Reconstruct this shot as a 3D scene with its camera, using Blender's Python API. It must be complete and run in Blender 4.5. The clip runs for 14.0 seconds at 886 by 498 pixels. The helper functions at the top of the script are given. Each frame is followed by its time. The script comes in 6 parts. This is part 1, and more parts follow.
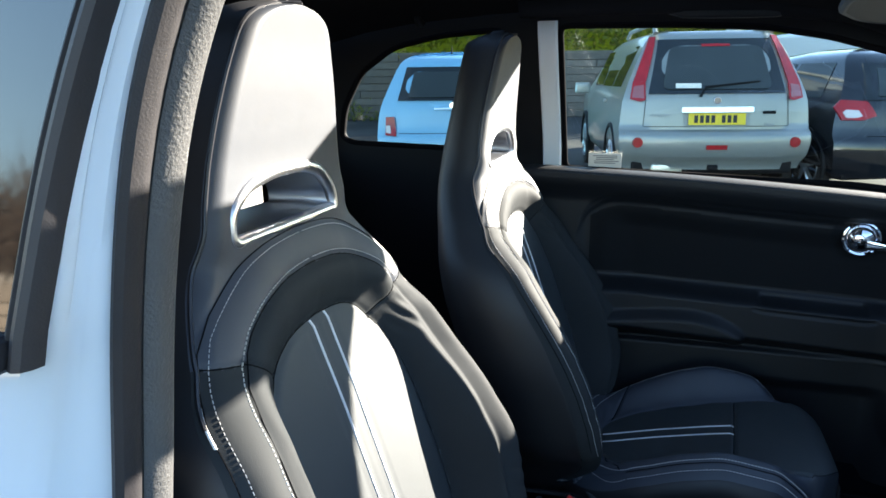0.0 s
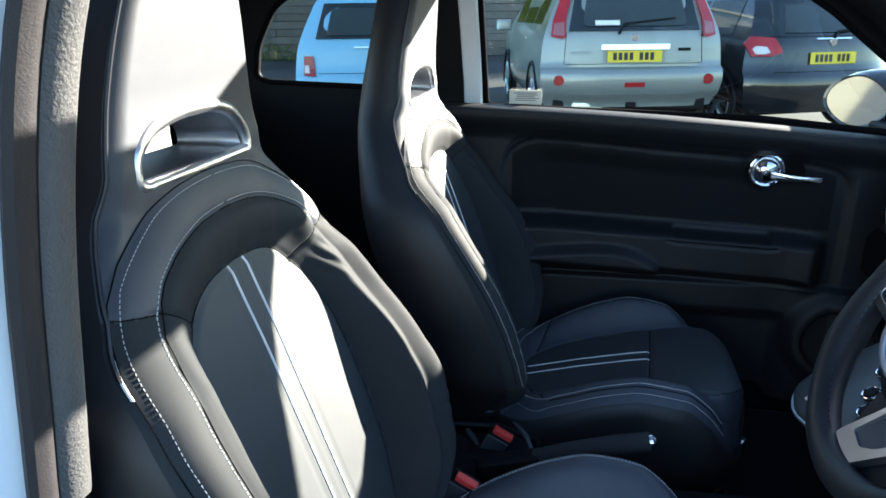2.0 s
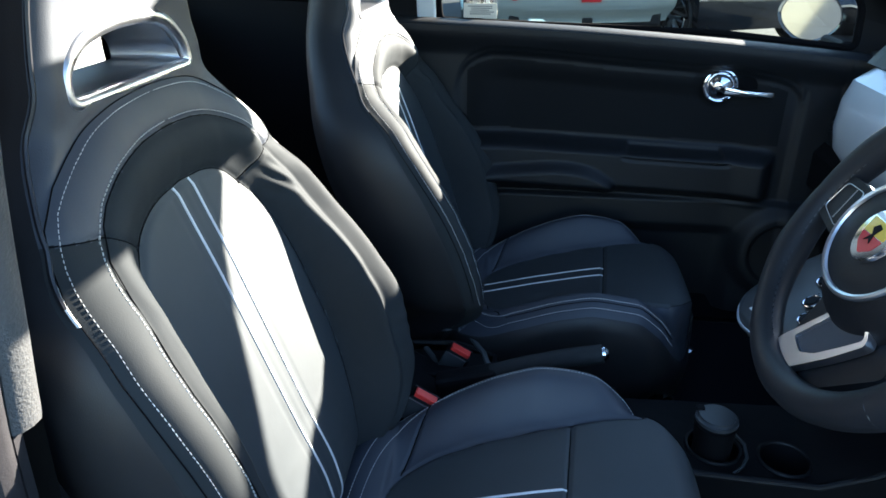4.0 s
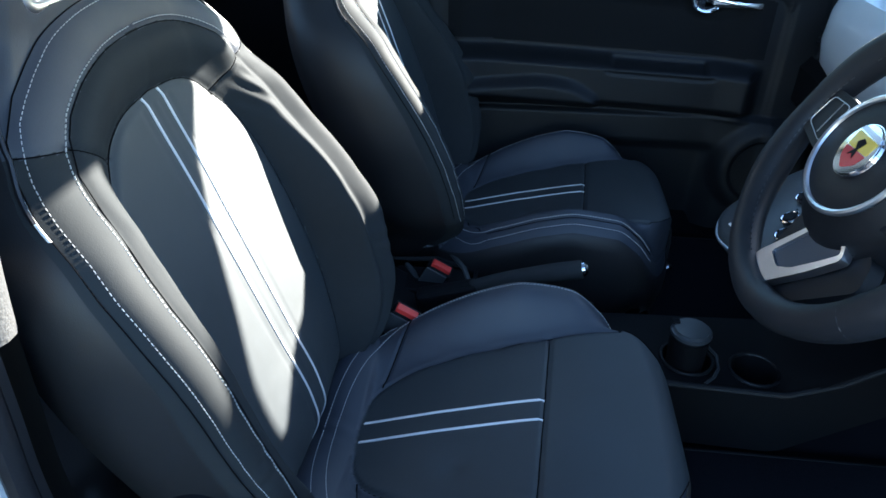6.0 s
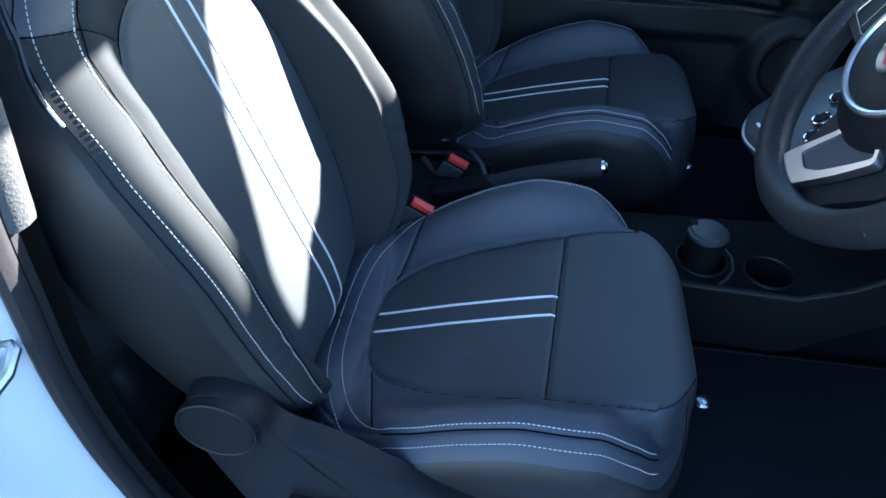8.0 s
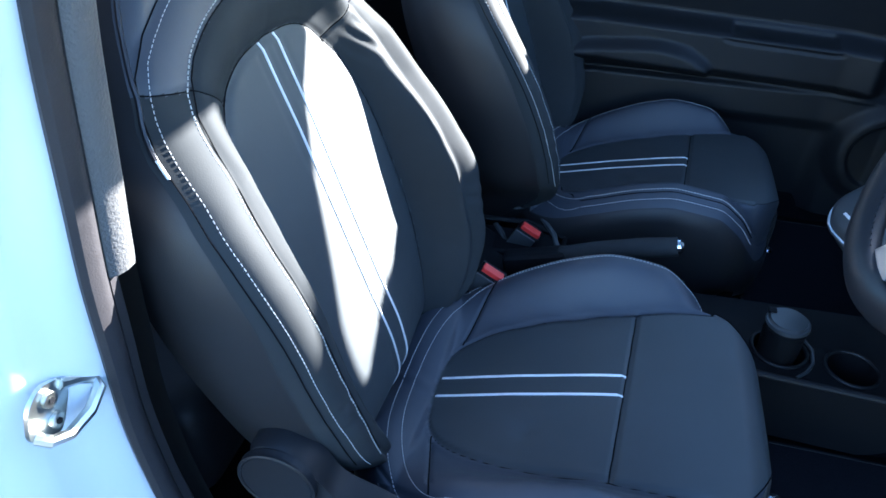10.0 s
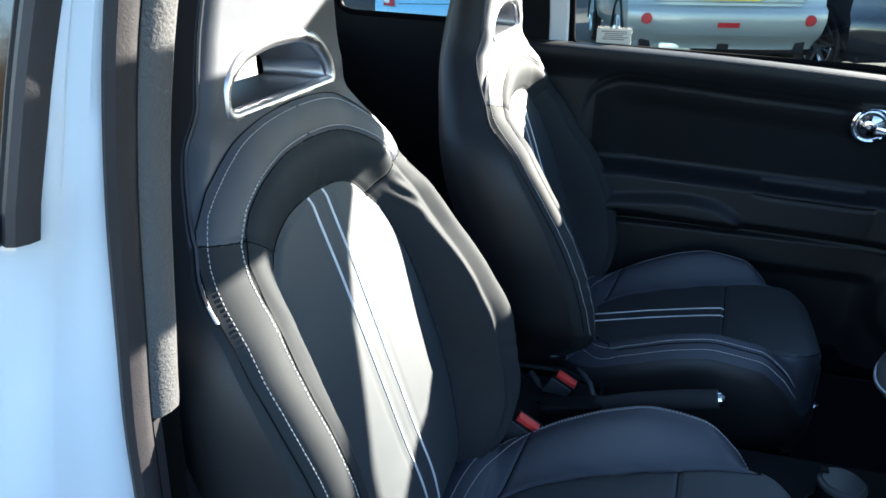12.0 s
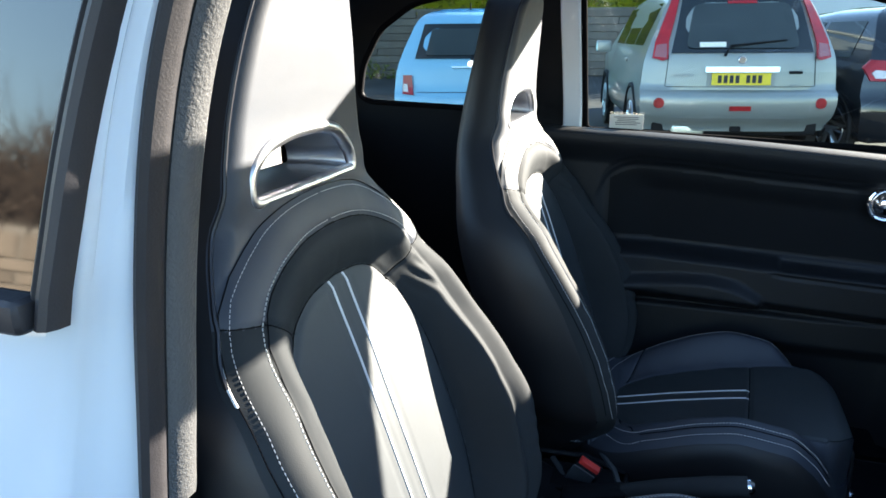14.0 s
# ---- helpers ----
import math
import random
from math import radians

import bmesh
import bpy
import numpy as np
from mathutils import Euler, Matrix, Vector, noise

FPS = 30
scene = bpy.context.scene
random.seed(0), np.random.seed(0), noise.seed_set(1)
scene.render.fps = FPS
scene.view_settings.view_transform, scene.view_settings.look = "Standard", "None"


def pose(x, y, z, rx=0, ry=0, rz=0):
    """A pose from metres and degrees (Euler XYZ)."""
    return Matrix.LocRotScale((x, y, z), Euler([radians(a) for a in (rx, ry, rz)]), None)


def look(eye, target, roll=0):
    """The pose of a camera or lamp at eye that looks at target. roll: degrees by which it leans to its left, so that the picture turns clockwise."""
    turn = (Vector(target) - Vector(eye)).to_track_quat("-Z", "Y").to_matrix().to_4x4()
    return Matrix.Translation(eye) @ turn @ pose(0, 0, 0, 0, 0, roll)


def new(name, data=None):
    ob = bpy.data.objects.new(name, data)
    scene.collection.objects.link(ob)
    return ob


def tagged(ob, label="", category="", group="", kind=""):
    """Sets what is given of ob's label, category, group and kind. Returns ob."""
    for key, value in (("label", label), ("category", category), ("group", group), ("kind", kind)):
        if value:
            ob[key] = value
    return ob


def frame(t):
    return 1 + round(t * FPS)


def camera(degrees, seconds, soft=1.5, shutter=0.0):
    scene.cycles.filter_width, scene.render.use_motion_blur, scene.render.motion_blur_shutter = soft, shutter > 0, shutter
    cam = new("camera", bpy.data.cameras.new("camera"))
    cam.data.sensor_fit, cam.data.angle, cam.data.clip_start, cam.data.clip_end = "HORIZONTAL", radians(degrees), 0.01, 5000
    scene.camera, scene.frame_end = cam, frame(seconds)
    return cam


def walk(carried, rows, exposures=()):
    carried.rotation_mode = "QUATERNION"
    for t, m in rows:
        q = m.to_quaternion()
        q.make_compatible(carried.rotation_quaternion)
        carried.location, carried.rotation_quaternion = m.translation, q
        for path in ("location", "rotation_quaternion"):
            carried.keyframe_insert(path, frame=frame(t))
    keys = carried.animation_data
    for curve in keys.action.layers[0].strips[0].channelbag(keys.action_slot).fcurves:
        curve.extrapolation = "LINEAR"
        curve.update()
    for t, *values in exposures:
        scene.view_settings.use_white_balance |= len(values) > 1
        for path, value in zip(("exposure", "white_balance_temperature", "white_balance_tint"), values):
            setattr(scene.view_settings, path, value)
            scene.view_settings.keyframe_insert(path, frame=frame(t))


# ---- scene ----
cam = camera(65.5, 14.0, soft=1.6)
# seconds, stops, kelvin, tint
EXPOSURES = [(0.0, 3.03, 6850, 10), (4.0, 3.25, 6580, 8), (7.0, 3.48, 6150, 8), (9.5, 4.05, 5750, 12), (11.0, 3.45, 6250, 8), (14.0, 3.12, 6830, 10)]
PATH = [
    (0, (-0.0696, -0.7261, 1.2123), (-0.6654, 1.1213, 0.7306), -0.73),
    (0.5, (-0.0673, -0.7258, 1.2124), (-0.608, 1.1376, 0.7274), -0.74),
    (1, (-0.0659, -0.724, 1.2111), (-0.5462, 1.145, 0.6856), -0.79),
    (1.5, (-0.0653, -0.7222, 1.2089), (-0.4941, 1.1398, 0.6183), -0.75),
    (2, (-0.0642, -0.7199, 1.2071), (-0.4461, 1.1344, 0.5624), -0.75),
    (2.5, (-0.0631, -0.7178, 1.2056), (-0.3999, 1.1286, 0.5146), -0.72),
    (3, (-0.0628, -0.7157, 1.2038), (-0.3589, 1.1173, 0.4605), -0.66),
    (3.5, (-0.0622, -0.7141, 1.2013), (-0.3343, 1.1003, 0.4051), -0.55),
    (4, (-0.0626, -0.712, 1.1986), (-0.3111, 1.0797, 0.3452), -0.36),
    (6.5, (-0.0632, -0.703, 1.1877), (-0.2302, 0.941, 0.061), 0.70),
    (7, (-0.063, -0.7009, 1.1848), (-0.2194, 0.8926, -0.0137), 1.01),
    (7.2, (-0.0632, -0.7002, 1.1848), (-0.2156, 0.8733, -0.0403), 1.10),
    (8.2, (-0.070, -0.6985, 1.1862), (-0.280, 0.796, -0.126), 1.25),
    (9.3, (-0.0783, -0.697, 1.1899), (-0.3925, 0.8013, -0.0971), 1.40),
    (9.5, (-0.0795, -0.697, 1.1914), (-0.4192, 0.8221, -0.0645), 1.39),
    (10, (-0.0811, -0.6999, 1.196), (-0.4746, 0.8711, 0.0225), 1.30),
    (10.5, (-0.0813, -0.703, 1.1996), (-0.5262, 0.9189, 0.1173), 1.10),
    (11, (-0.0812, -0.7072, 1.2036), (-0.5668, 0.9721, 0.2319), 0.89),
    (11.5, (-0.0793, -0.7108, 1.2086), (-0.6003, 0.9996, 0.3125), 0.84),
    (12, (-0.0774, -0.7155, 1.2095), (-0.6314, 1.026, 0.397), 0.42),
    (12.5, (-0.0758, -0.7192, 1.2114), (-0.6565, 1.0465, 0.4732), 0.14),
    (13, (-0.0752, -0.7205, 1.2126), (-0.6775, 1.0627, 0.5363), -0.16),
    (13.5, (-0.0747, -0.722, 1.2137), (-0.6915, 1.0713, 0.5785), -0.34),
    (14, (-0.0745, -0.7232, 1.2145), (-0.705, 1.0799, 0.6219), -0.49),
]
walk(cam, [(t, look(eye, target, roll)) for t, eye, target, roll in PATH], EXPOSURES)

# ---- light: a low winter sun from ahead on the passenger's side, and a clear sky ----
SUN_AZ, SUN_EL = 50.3, 17.3      # degrees: from the car's nose towards its left side, and above the horizon
world = bpy.data.worlds.new("sky")
scene.world = world
world.use_nodes = True
wn = world.node_tree.nodes
sky = wn.new("ShaderNodeTexSky")
sky.sky_type = "NISHITA"
sky.sun_disc = False
sky.dust_density = 0.3
sky.ozone_density = 3.0
sky.sun_elevation = radians(SUN_EL)
sky.sun_rotation = radians(90 - SUN_AZ)
wn["Background"].inputs["Strength"].default_value = 0.09
world.node_tree.links.new(sky.outputs[0], wn["Background"].inputs[0])
SUN_DIR = Vector((math.cos(radians(SUN_EL)) * math.cos(radians(SUN_AZ)), math.cos(radians(SUN_EL)) * math.sin(radians(SUN_AZ)), math.sin(radians(SUN_EL))))
sun = new("sun", bpy.data.lights.new("sun", "SUN"))
sun.data.energy = 4.5
sun.data.angle = radians(0.5)
sun.data.color = (1.0, 0.95, 0.86)
sun.matrix_world = look(SUN_DIR * 30, (0, 0, 0))



# ---- materials ----
def material(name, colour, rough=0.5, metal=0.0, var=0.12, scale=30.0, bump=0.0, bump_scale=400.0, stain=0.0, stain_scale=3.0, coat=0.0, spec=0.5, random_tint=0.0, coord="Object"):
    """A surface with colour variation at two scales, uneven gloss and fine relief."""
    m = bpy.data.materials.new(name)
    m.use_nodes = True
    nt = m.node_tree
    n, l = nt.nodes, nt.links
    b = n["Principled BSDF"]
    tc = n.new("ShaderNodeTexCoord")
    n1 = n.new("ShaderNodeTexNoise")
    n1.inputs["Scale"].default_value = scale
    n1.inputs["Detail"].default_value = 5
    l.new(tc.outputs[coord], n1.inputs["Vector"])
    n2 = n.new("ShaderNodeTexNoise")
    n2.inputs["Scale"].default_value = stain_scale
    n2.inputs["Detail"].default_value = 4
    l.new(tc.outputs[coord], n2.inputs["Vector"])
    r1 = n.new("ShaderNodeMapRange")
    r1.inputs["To Min"].default_value, r1.inputs["To Max"].default_value = 1 - var, 1 + var
    l.new(n1.outputs["Fac"], r1.inputs["Value"])
    r2 = n.new("ShaderNodeMapRange")
    r2.inputs["From Min"].default_value, r2.inputs["From Max"].default_value = 0.3, 0.7
    r2.inputs["To Min"].default_value, r2.inputs["To Max"].default_value = 1 - stain, 1 + stain * 0.5
    l.new(n2.outputs["Fac"], r2.inputs["Value"])
    mul = n.new("ShaderNodeMath")
    mul.operation = "MULTIPLY"
    l.new(r1.outputs[0], mul.inputs[0])
    l.new(r2.outputs[0], mul.inputs[1])
    last = mul.outputs[0]
    if random_tint:
        oi = n.new("ShaderNodeObjectInfo")
        r3 = n.new("ShaderNodeMapRange")
        r3.inputs["To Min"].default_value, r3.inputs["To Max"].default_value = 1 - random_tint, 1 + random_tint
        l.new(oi.outputs["Random"], r3.inputs["Value"])
        mul2 = n.new("ShaderNodeMath")
        mul2.operation = "MULTIPLY"
        l.new(last, mul2.inputs[0])
        l.new(r3.outputs[0], mul2.inputs[1])
        last = mul2.outputs[0]
    sc = n.new("ShaderNodeVectorMath")
    sc.operation = "SCALE"
    sc.inputs[0].default_value = colour
    l.new(last, sc.inputs["Scale"])
    l.new(sc.outputs[0], b.inputs["Base Color"])
    rr = n.new("ShaderNodeMapRange")
    rr.inputs["To Min"].default_value, rr.inputs["To Max"].default_value = max(0.02, rough - 0.06), min(1, rough + 0.06)
    l.new(n1.outputs["Fac"], rr.inputs["Value"])
    l.new(rr.outputs[0], b.inputs["Roughness"])
    b.inputs["Metallic"].default_value = metal
    b.inputs["Specular IOR Level"].default_value = spec
    b.inputs["Coat Weight"].default_value = coat
    b.inputs["Coat Roughness"].default_value = 0.04
    if bump:
        n3 = n.new("ShaderNodeTexNoise")
        n3.inputs["Scale"].default_value = bump_scale
        n3.inputs["Detail"].default_value = 3
        l.new(tc.outputs[coord], n3.inputs["Vector"])
        bp = n.new("ShaderNodeBump")
        bp.inputs["Strength"].default_value = bump
        bp.inputs["Distance"].default_value = 0.001
        l.new(n3.outputs["Fac"], bp.inputs["Height"])
        l.new(bp.outputs[0], b.inputs["Normal"])
    return m


def leather(name, colour, rough=0.42, grain=0.12):
    """Car leather: pebbled grain from cells, soft sheen, faint creasing."""
    m = material(name, colour, rough, 0, 0.1, 60, 0, 0, 0.12, 6, spec=0.5)
    n, l = m.node_tree.nodes, m.node_tree.links
    tc = n.new("ShaderNodeTexCoord")
    v = n.new("ShaderNodeTexVoronoi")
    v.inputs["Scale"].default_value = 800
    l.new(tc.outputs["Object"], v.inputs["Vector"])
    w = n.new("ShaderNodeTexNoise")
    w.inputs["Scale"].default_value = 28
    w.inputs["Detail"].default_value = 3
    l.new(tc.outputs["Object"], w.inputs["Vector"])
    b1 = n.new("ShaderNodeBump")
    b1.inputs["Strength"].default_value = 0.018
    b1.inputs["Distance"].default_value = 0.012
    l.new(w.outputs["Fac"], b1.inputs["Height"])
    b2 = n.new("ShaderNodeBump")
    b2.inputs["Strength"].default_value = grain
    b2.inputs["Distance"].default_value = 0.0006
    l.new(v.outputs["Distance"], b2.inputs["Height"])
    l.new(b1.outputs[0], b2.inputs["Normal"])
    l.new(b2.outputs[0], n["Principled BSDF"].inputs["Normal"])
    return m


def glass(name, colour=(0.9, 0.95, 0.93), rough=0.0, alpha=0.12, tint=(0.9, 0.95, 0.93)):
    """A thin pane: mostly clear, with gloss that grows at grazing angles."""
    m = bpy.data.materials.new(name)
    m.use_nodes = True
    n, l = m.node_tree.nodes, m.node_tree.links
    n.remove(n["Principled BSDF"])
    out = n["Material Output"]
    tr = n.new("ShaderNodeBsdfTransparent")
    tr.inputs[0].default_value = (*tint, 1)
    gl = n.new("ShaderNodeBsdfGlossy")
    gl.inputs["Roughness"].default_value = rough
    fr = n.new("ShaderNodeFresnel")
    fr.inputs["IOR"].default_value = 1.45
    mx = n.new("ShaderNodeMixShader")
    l.new(fr.outputs[0], mx.inputs[0])
    l.new(tr.outputs[0], mx.inputs[1])
    l.new(gl.outputs[0], mx.inputs[2])
    l.new(mx.outputs[0], out.inputs["Surface"])
    return m


LEATHER = leather("black_leather", (0.025, 0.032, 0.047), 0.6)
LEATHER.node_tree.nodes["Principled BSDF"].inputs["Specular IOR Level"].default_value = 0.75
LEATHER_SOFT = leather("black_leather_soft", (0.028, 0.031, 0.033), 0.72)
LEATHER_SOFT.node_tree.nodes["Principled BSDF"].inputs["Specular IOR Level"].default_value = 0.14
LEATHER_INSERT = leather("insert_leather", (0.034, 0.041, 0.046), 0.6, 0.10)
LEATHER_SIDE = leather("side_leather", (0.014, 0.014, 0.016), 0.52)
LEATHER_RIM = leather("rim_leather", (0.014, 0.015, 0.018), 0.5)
LEATHER_RIM.node_tree.nodes["Principled BSDF"].inputs["Specular IOR Level"].default_value = 0.3
THREAD = material("white_thread", (0.62, 0.60, 0.58), 0.7, var=0.25, scale=300)
STRIPE = material("white_strip", (0.72, 0.71, 0.72), 0.5, var=0.08, scale=80)
PIPING = material("piping", (0.022, 0.022, 0.026), 0.35)
SATIN = material("satin_silver", (0.66, 0.66, 0.69), 0.34, 1.0, 0.05, 40)
CHROME = material("chrome", (0.85, 0.85, 0.88), 0.06, 1.0, 0.03, 20)
STEEL = material("zinc_steel", (0.62, 0.64, 0.60), 0.3, 1.0, 0.12, 60, stain=0.15, stain_scale=40)
PLASTIC = material("black_plastic", (0.008, 0.0088, 0.011), 0.5, var=0.15, scale=60, bump=0.4, bump_scale=900, stain=0.12, stain_scale=5, spec=0.3)
PLASTIC_DARK = material("dark_trim", (0.006, 0.0065, 0.008), 0.6, var=0.15, scale=60, bump=0.4, bump_scale=900, spec=0.15)
GRAIN_TRIM = material("grained_trim", (0.085, 0.085, 0.085), 0.42, var=0.15, scale=200, bump=1.0, bump_scale=330)
RUBBER = material("rubber_seal", (0.022, 0.020, 0.022), 0.55, var=0.15, scale=80, bump=0.3, bump_scale=500)
PLASTIC_GLOSS = material("gloss_black", (0.010, 0.010, 0.012), 0.12, var=0.05, scale=40, coat=1.0)
MAT_PILE = material("mat_pile", (0.011, 0.012, 0.016), 0.95, var=0.4, scale=400, bump=1.0, bump_scale=600, stain=0.2, spec=0.05)
CARPET = material("carpet", (0.005, 0.0055, 0.008), 0.95, var=0.4, scale=500, bump=1.0, bump_scale=700, stain=0.2, spec=0.05)
HEADLINER = material("headliner", (0.009, 0.009, 0.011), 0.9, var=0.2, scale=300, bump=0.5, bump_scale=600, spec=0.08)
BLUE = material("pale_blue_paint", (0.64, 0.70, 0.75), 0.22, 0.0, 0.02, 10, coat=1.0, stain=0.03, stain_scale=2)
WHITE_DASH = material("white_dash", (0.62, 0.68, 0.72), 0.3, 0, 0.03, 20, coat=0.6)
SATIN_DARK = material("satin_grey", (0.42, 0.42, 0.44), 0.36, 1.0, 0.08, 40)
DOOR_TRIM = material("door_trim", (0.0085, 0.0098, 0.0124), 0.5, var=0.12, scale=50, bump=0.5, bump_scale=700, stain=0.15, stain_scale=4, spec=0.35)
DOOR_CLOTH = material("door_cloth", (0.0068, 0.0076, 0.0092), 0.75, var=0.2, scale=300, bump=0.6, bump_scale=900, spec=0.16)
SEAM_SHADE = material("seam_shadow_line", (0.004, 0.004, 0.005), 0.9, var=0.1, spec=0.05)
LID = material("lid_grey", (0.05, 0.055, 0.06), 0.35, var=0.1, scale=50)
FELT = material("black_felt", (0.006, 0.006, 0.007), 0.95, var=0.2, scale=200, spec=0.03)
LEDGE = material("ledge_skin", (0.014, 0.016, 0.019), 0.6, var=0.15, scale=60, bump=0.4, bump_scale=700, stain=0.2, stain_scale=6, spec=0.25)
RED = material("red_button", (0.85, 0.05, 0.04), 0.4, var=0.05)
GLASS = glass("window_glass")
ROOF_GLASS = glass("roof_tint", tint=(0.25, 0.27, 0.27))
TINT_GLASS = glass("tinted_glass", tint=(0.78, 0.83, 0.80))
PAPER = material("sticker_paper", (0.78, 0.76, 0.70), 0.7, var=0.06)
INK = material("ink", (0.15, 0.14, 0.14), 0.8)


# ---- geometry helpers ----
def spline(pts):
    """A smooth curve through (x, y) pairs."""
    xs, ys = np.array([p[0] for p in pts], float), np.array([p[1] for p in pts], float)
    h = np.diff(xs)
    d = np.diff(ys) / h
    m = np.zeros(len(xs))
    for i in range(1, len(xs) - 1):
        if d[i - 1] * d[i] > 0:
            w1, w2 = 2 * h[i] + h[i - 1], h[i] + 2 * h[i - 1]
            m[i] = (w1 + w2) / (w1 / d[i - 1] + w2 / d[i])
    m[0], m[-1] = d[0], d[-1]

    def f(x):
        x = np.clip(np.asarray(x, float), xs[0], xs[-1])
        i = np.clip(np.searchsorted(xs, x) - 1, 0, len(h) - 1)
        t = (x - xs[i]) / h[i]
        return (2 * t**3 - 3 * t**2 + 1) * ys[i] + (t**3 - 2 * t**2 + t) * h[i] * m[i] + (3 * t**2 - 2 * t**3) * ys[i + 1] + (t**3 - t**2) * h[i] * m[i + 1]

    return f


def smooth(t):
    t = np.clip(t, 0, 1)
    return t * t * (3 - 2 * t)


def mesh_object(name, verts, faces, mat, parent=None, label="", shade=True):
    me = bpy.data.meshes.new(name)
    me.from_pydata([tuple(v) for v in verts], [], [tuple(int(i) for i in f) for f in faces])
    me.validate()
    me.update()
    me.materials.append(mat)
    if shade:
        me.polygons.foreach_set("use_smooth", [True] * len(me.polygons))
    ob = new(name, me)
    ob.parent = parent
    if label:
        ob["label"] = label
    return ob


def part(name, bm, mat, parent=None, label="", shade=False, angle=0.6):
    """Links a bmesh as one mesh object under a thing or a part."""
    me = bpy.data.meshes.new(name)
    bmesh.ops.recalc_face_normals(bm, faces=bm.faces)
    if shade:
        for e in bm.edges:
            e.smooth = not (len(e.link_faces) == 2 and e.calc_face_angle(0) > angle)
        for f in bm.faces:
            f.smooth = True
    bm.to_mesh(me)
    bm.free()
    me.materials.append(mat)
    ob = new(name, me)
    ob.parent = parent
    if label:
        ob["label"] = label
    return ob


def thing(name, label, category, group="", at=(0, 0, 0), kind=""):
    ob = new(name)
    ob.location = at
    ob.empty_display_size = 0.05
    return tagged(ob, label, category, group, kind)


def box(cx, cy, cz, sx, sy, sz, bevel=0.0, seg=2, m=None):
    bm = bmesh.new()
    bmesh.ops.create_cube(bm, size=1)
    bmesh.ops.scale(bm, vec=(sx, sy, sz), verts=bm.verts)
    if bevel:
        bmesh.ops.bevel(bm, geom=bm.edges[:], offset=bevel, segments=seg, affect="EDGES", profile=0.6)
    if m is not None:
        bmesh.ops.transform(bm, matrix=m, verts=bm.verts)
    bmesh.ops.translate(bm, vec=(cx, cy, cz), verts=bm.verts)
    return bm


def disc(r1, r2, depth, m, seg=40, bevel=0.0):
    """A turned piece along its own z, set by the matrix m."""
    bm = bmesh.new()
    bmesh.ops.create_cone(bm, cap_ends=True, segments=seg, radius1=r1, radius2=r2, depth=depth)
    if bevel:
        bmesh.ops.bevel(bm, geom=[e for e in bm.edges if len(e.link_faces) == 2 and e.calc_face_angle(0) > 0.6], offset=bevel, segments=3, affect="EDGES")
    bmesh.ops.transform(bm, matrix=m, verts=bm.verts)
    return bm


def loft(rows, close_u=False, caps=False):
    """Skins rows of points."""
    bm = bmesh.new()
    vs = [[bm.verts.new(p) for p in row] for row in rows]
    n = len(vs[0])
    for a, b in zip(vs, vs[1:]):
        for i in range(n if close_u else n - 1):
            j = (i + 1) % n
            q = [a[i], a[j], b[j], b[i]]
            if (q[0].co - q[1].co).length < 1e-6:
                q.pop(0)
            elif (q[2].co - q[3].co).length < 1e-6:
                q.pop(3)
            try:
                bm.faces.new(q)
            except ValueError:
                pass
    if caps:
        for row in (vs[0], vs[-1]):
            try:
                bm.faces.new(row)
            except ValueError:
                pass
    return bm


def tube(points, r, seg=8, closed=False, flat=1.0, caps=True):
    """A round bar along points; r may be one radius or one for each point; flat squashes it."""
    pts = [Vector(p) for p in points]
    n = len(pts)
    rs = r if isinstance(r, (list, tuple)) else [r] * n
    rows, up = [], None
    for i, p in enumerate(pts):
        a = pts[(i - 1) % n] if (closed or i) else p
        b = pts[(i + 1) % n] if (closed or i < n - 1) else p
        t = (b - a).normalized()
        if up is None:
            up = Vector((0, 0, 1)) if abs(t.z) < 0.9 else Vector((1, 0, 0))
        side = t.cross(up).normalized()
        up = side.cross(t).normalized()
        rows.append([p + side * (math.cos(k * math.tau / seg) * rs[i]) + up * (math.sin(k * math.tau / seg) * rs[i] * flat) for k in range(seg)])
    if closed:
        rows.append(rows[0])
    bm = loft(rows, close_u=True, caps=caps and not closed)
    if closed:
        bmesh.ops.remove_doubles(bm, verts=bm.verts, dist=1e-6)
    return bm


def plate(outer, holes, depth, to3d):
    """A flat sheet with openings through it; to3d(u, v, w) places it, w running from 0 to depth."""
    bm = bmesh.new()
    for loop in [outer, *holes]:
        vs = [bm.verts.new((u, v, 0)) for u, v in loop]
        for a, b in zip(vs, vs[1:] + vs[:1]):
            bm.edges.new((a, b))
    bmesh.ops.triangle_fill(bm, edges=bm.edges[:], use_beauty=True, use_dissolve=False)
    front = bm.faces[:]
    ext = bmesh.ops.extrude_face_region(bm, geom=front)
    bmesh.ops.translate(bm, vec=(0, 0, depth), verts=[v for v in ext["geom"] if isinstance(v, bmesh.types.BMVert)])
    for v in bm.verts:
        v.co = Vector(to3d(*v.co))
    return bm


def rounded(points, r=0.02, n=4):
    """Rounds the corners of a closed loop of 2D points."""
    out, k = [], len(points)
    for i in range(k):
        p, a, b = Vector(points[i]), Vector(points[i - 1]), Vector(points[(i + 1) % k])
        rr = min(r, (a - p).length * 0.45, (b - p).length * 0.45)
        s, e = p + (a - p).normalized() * rr, p + (b - p).normalized() * rr
        for j in range(n + 1):
            t = j / n
            q = s * (1 - t) ** 2 + p * 2 * t * (1 - t) + e * t * t
            out.append((q.x, q.y))
    return out


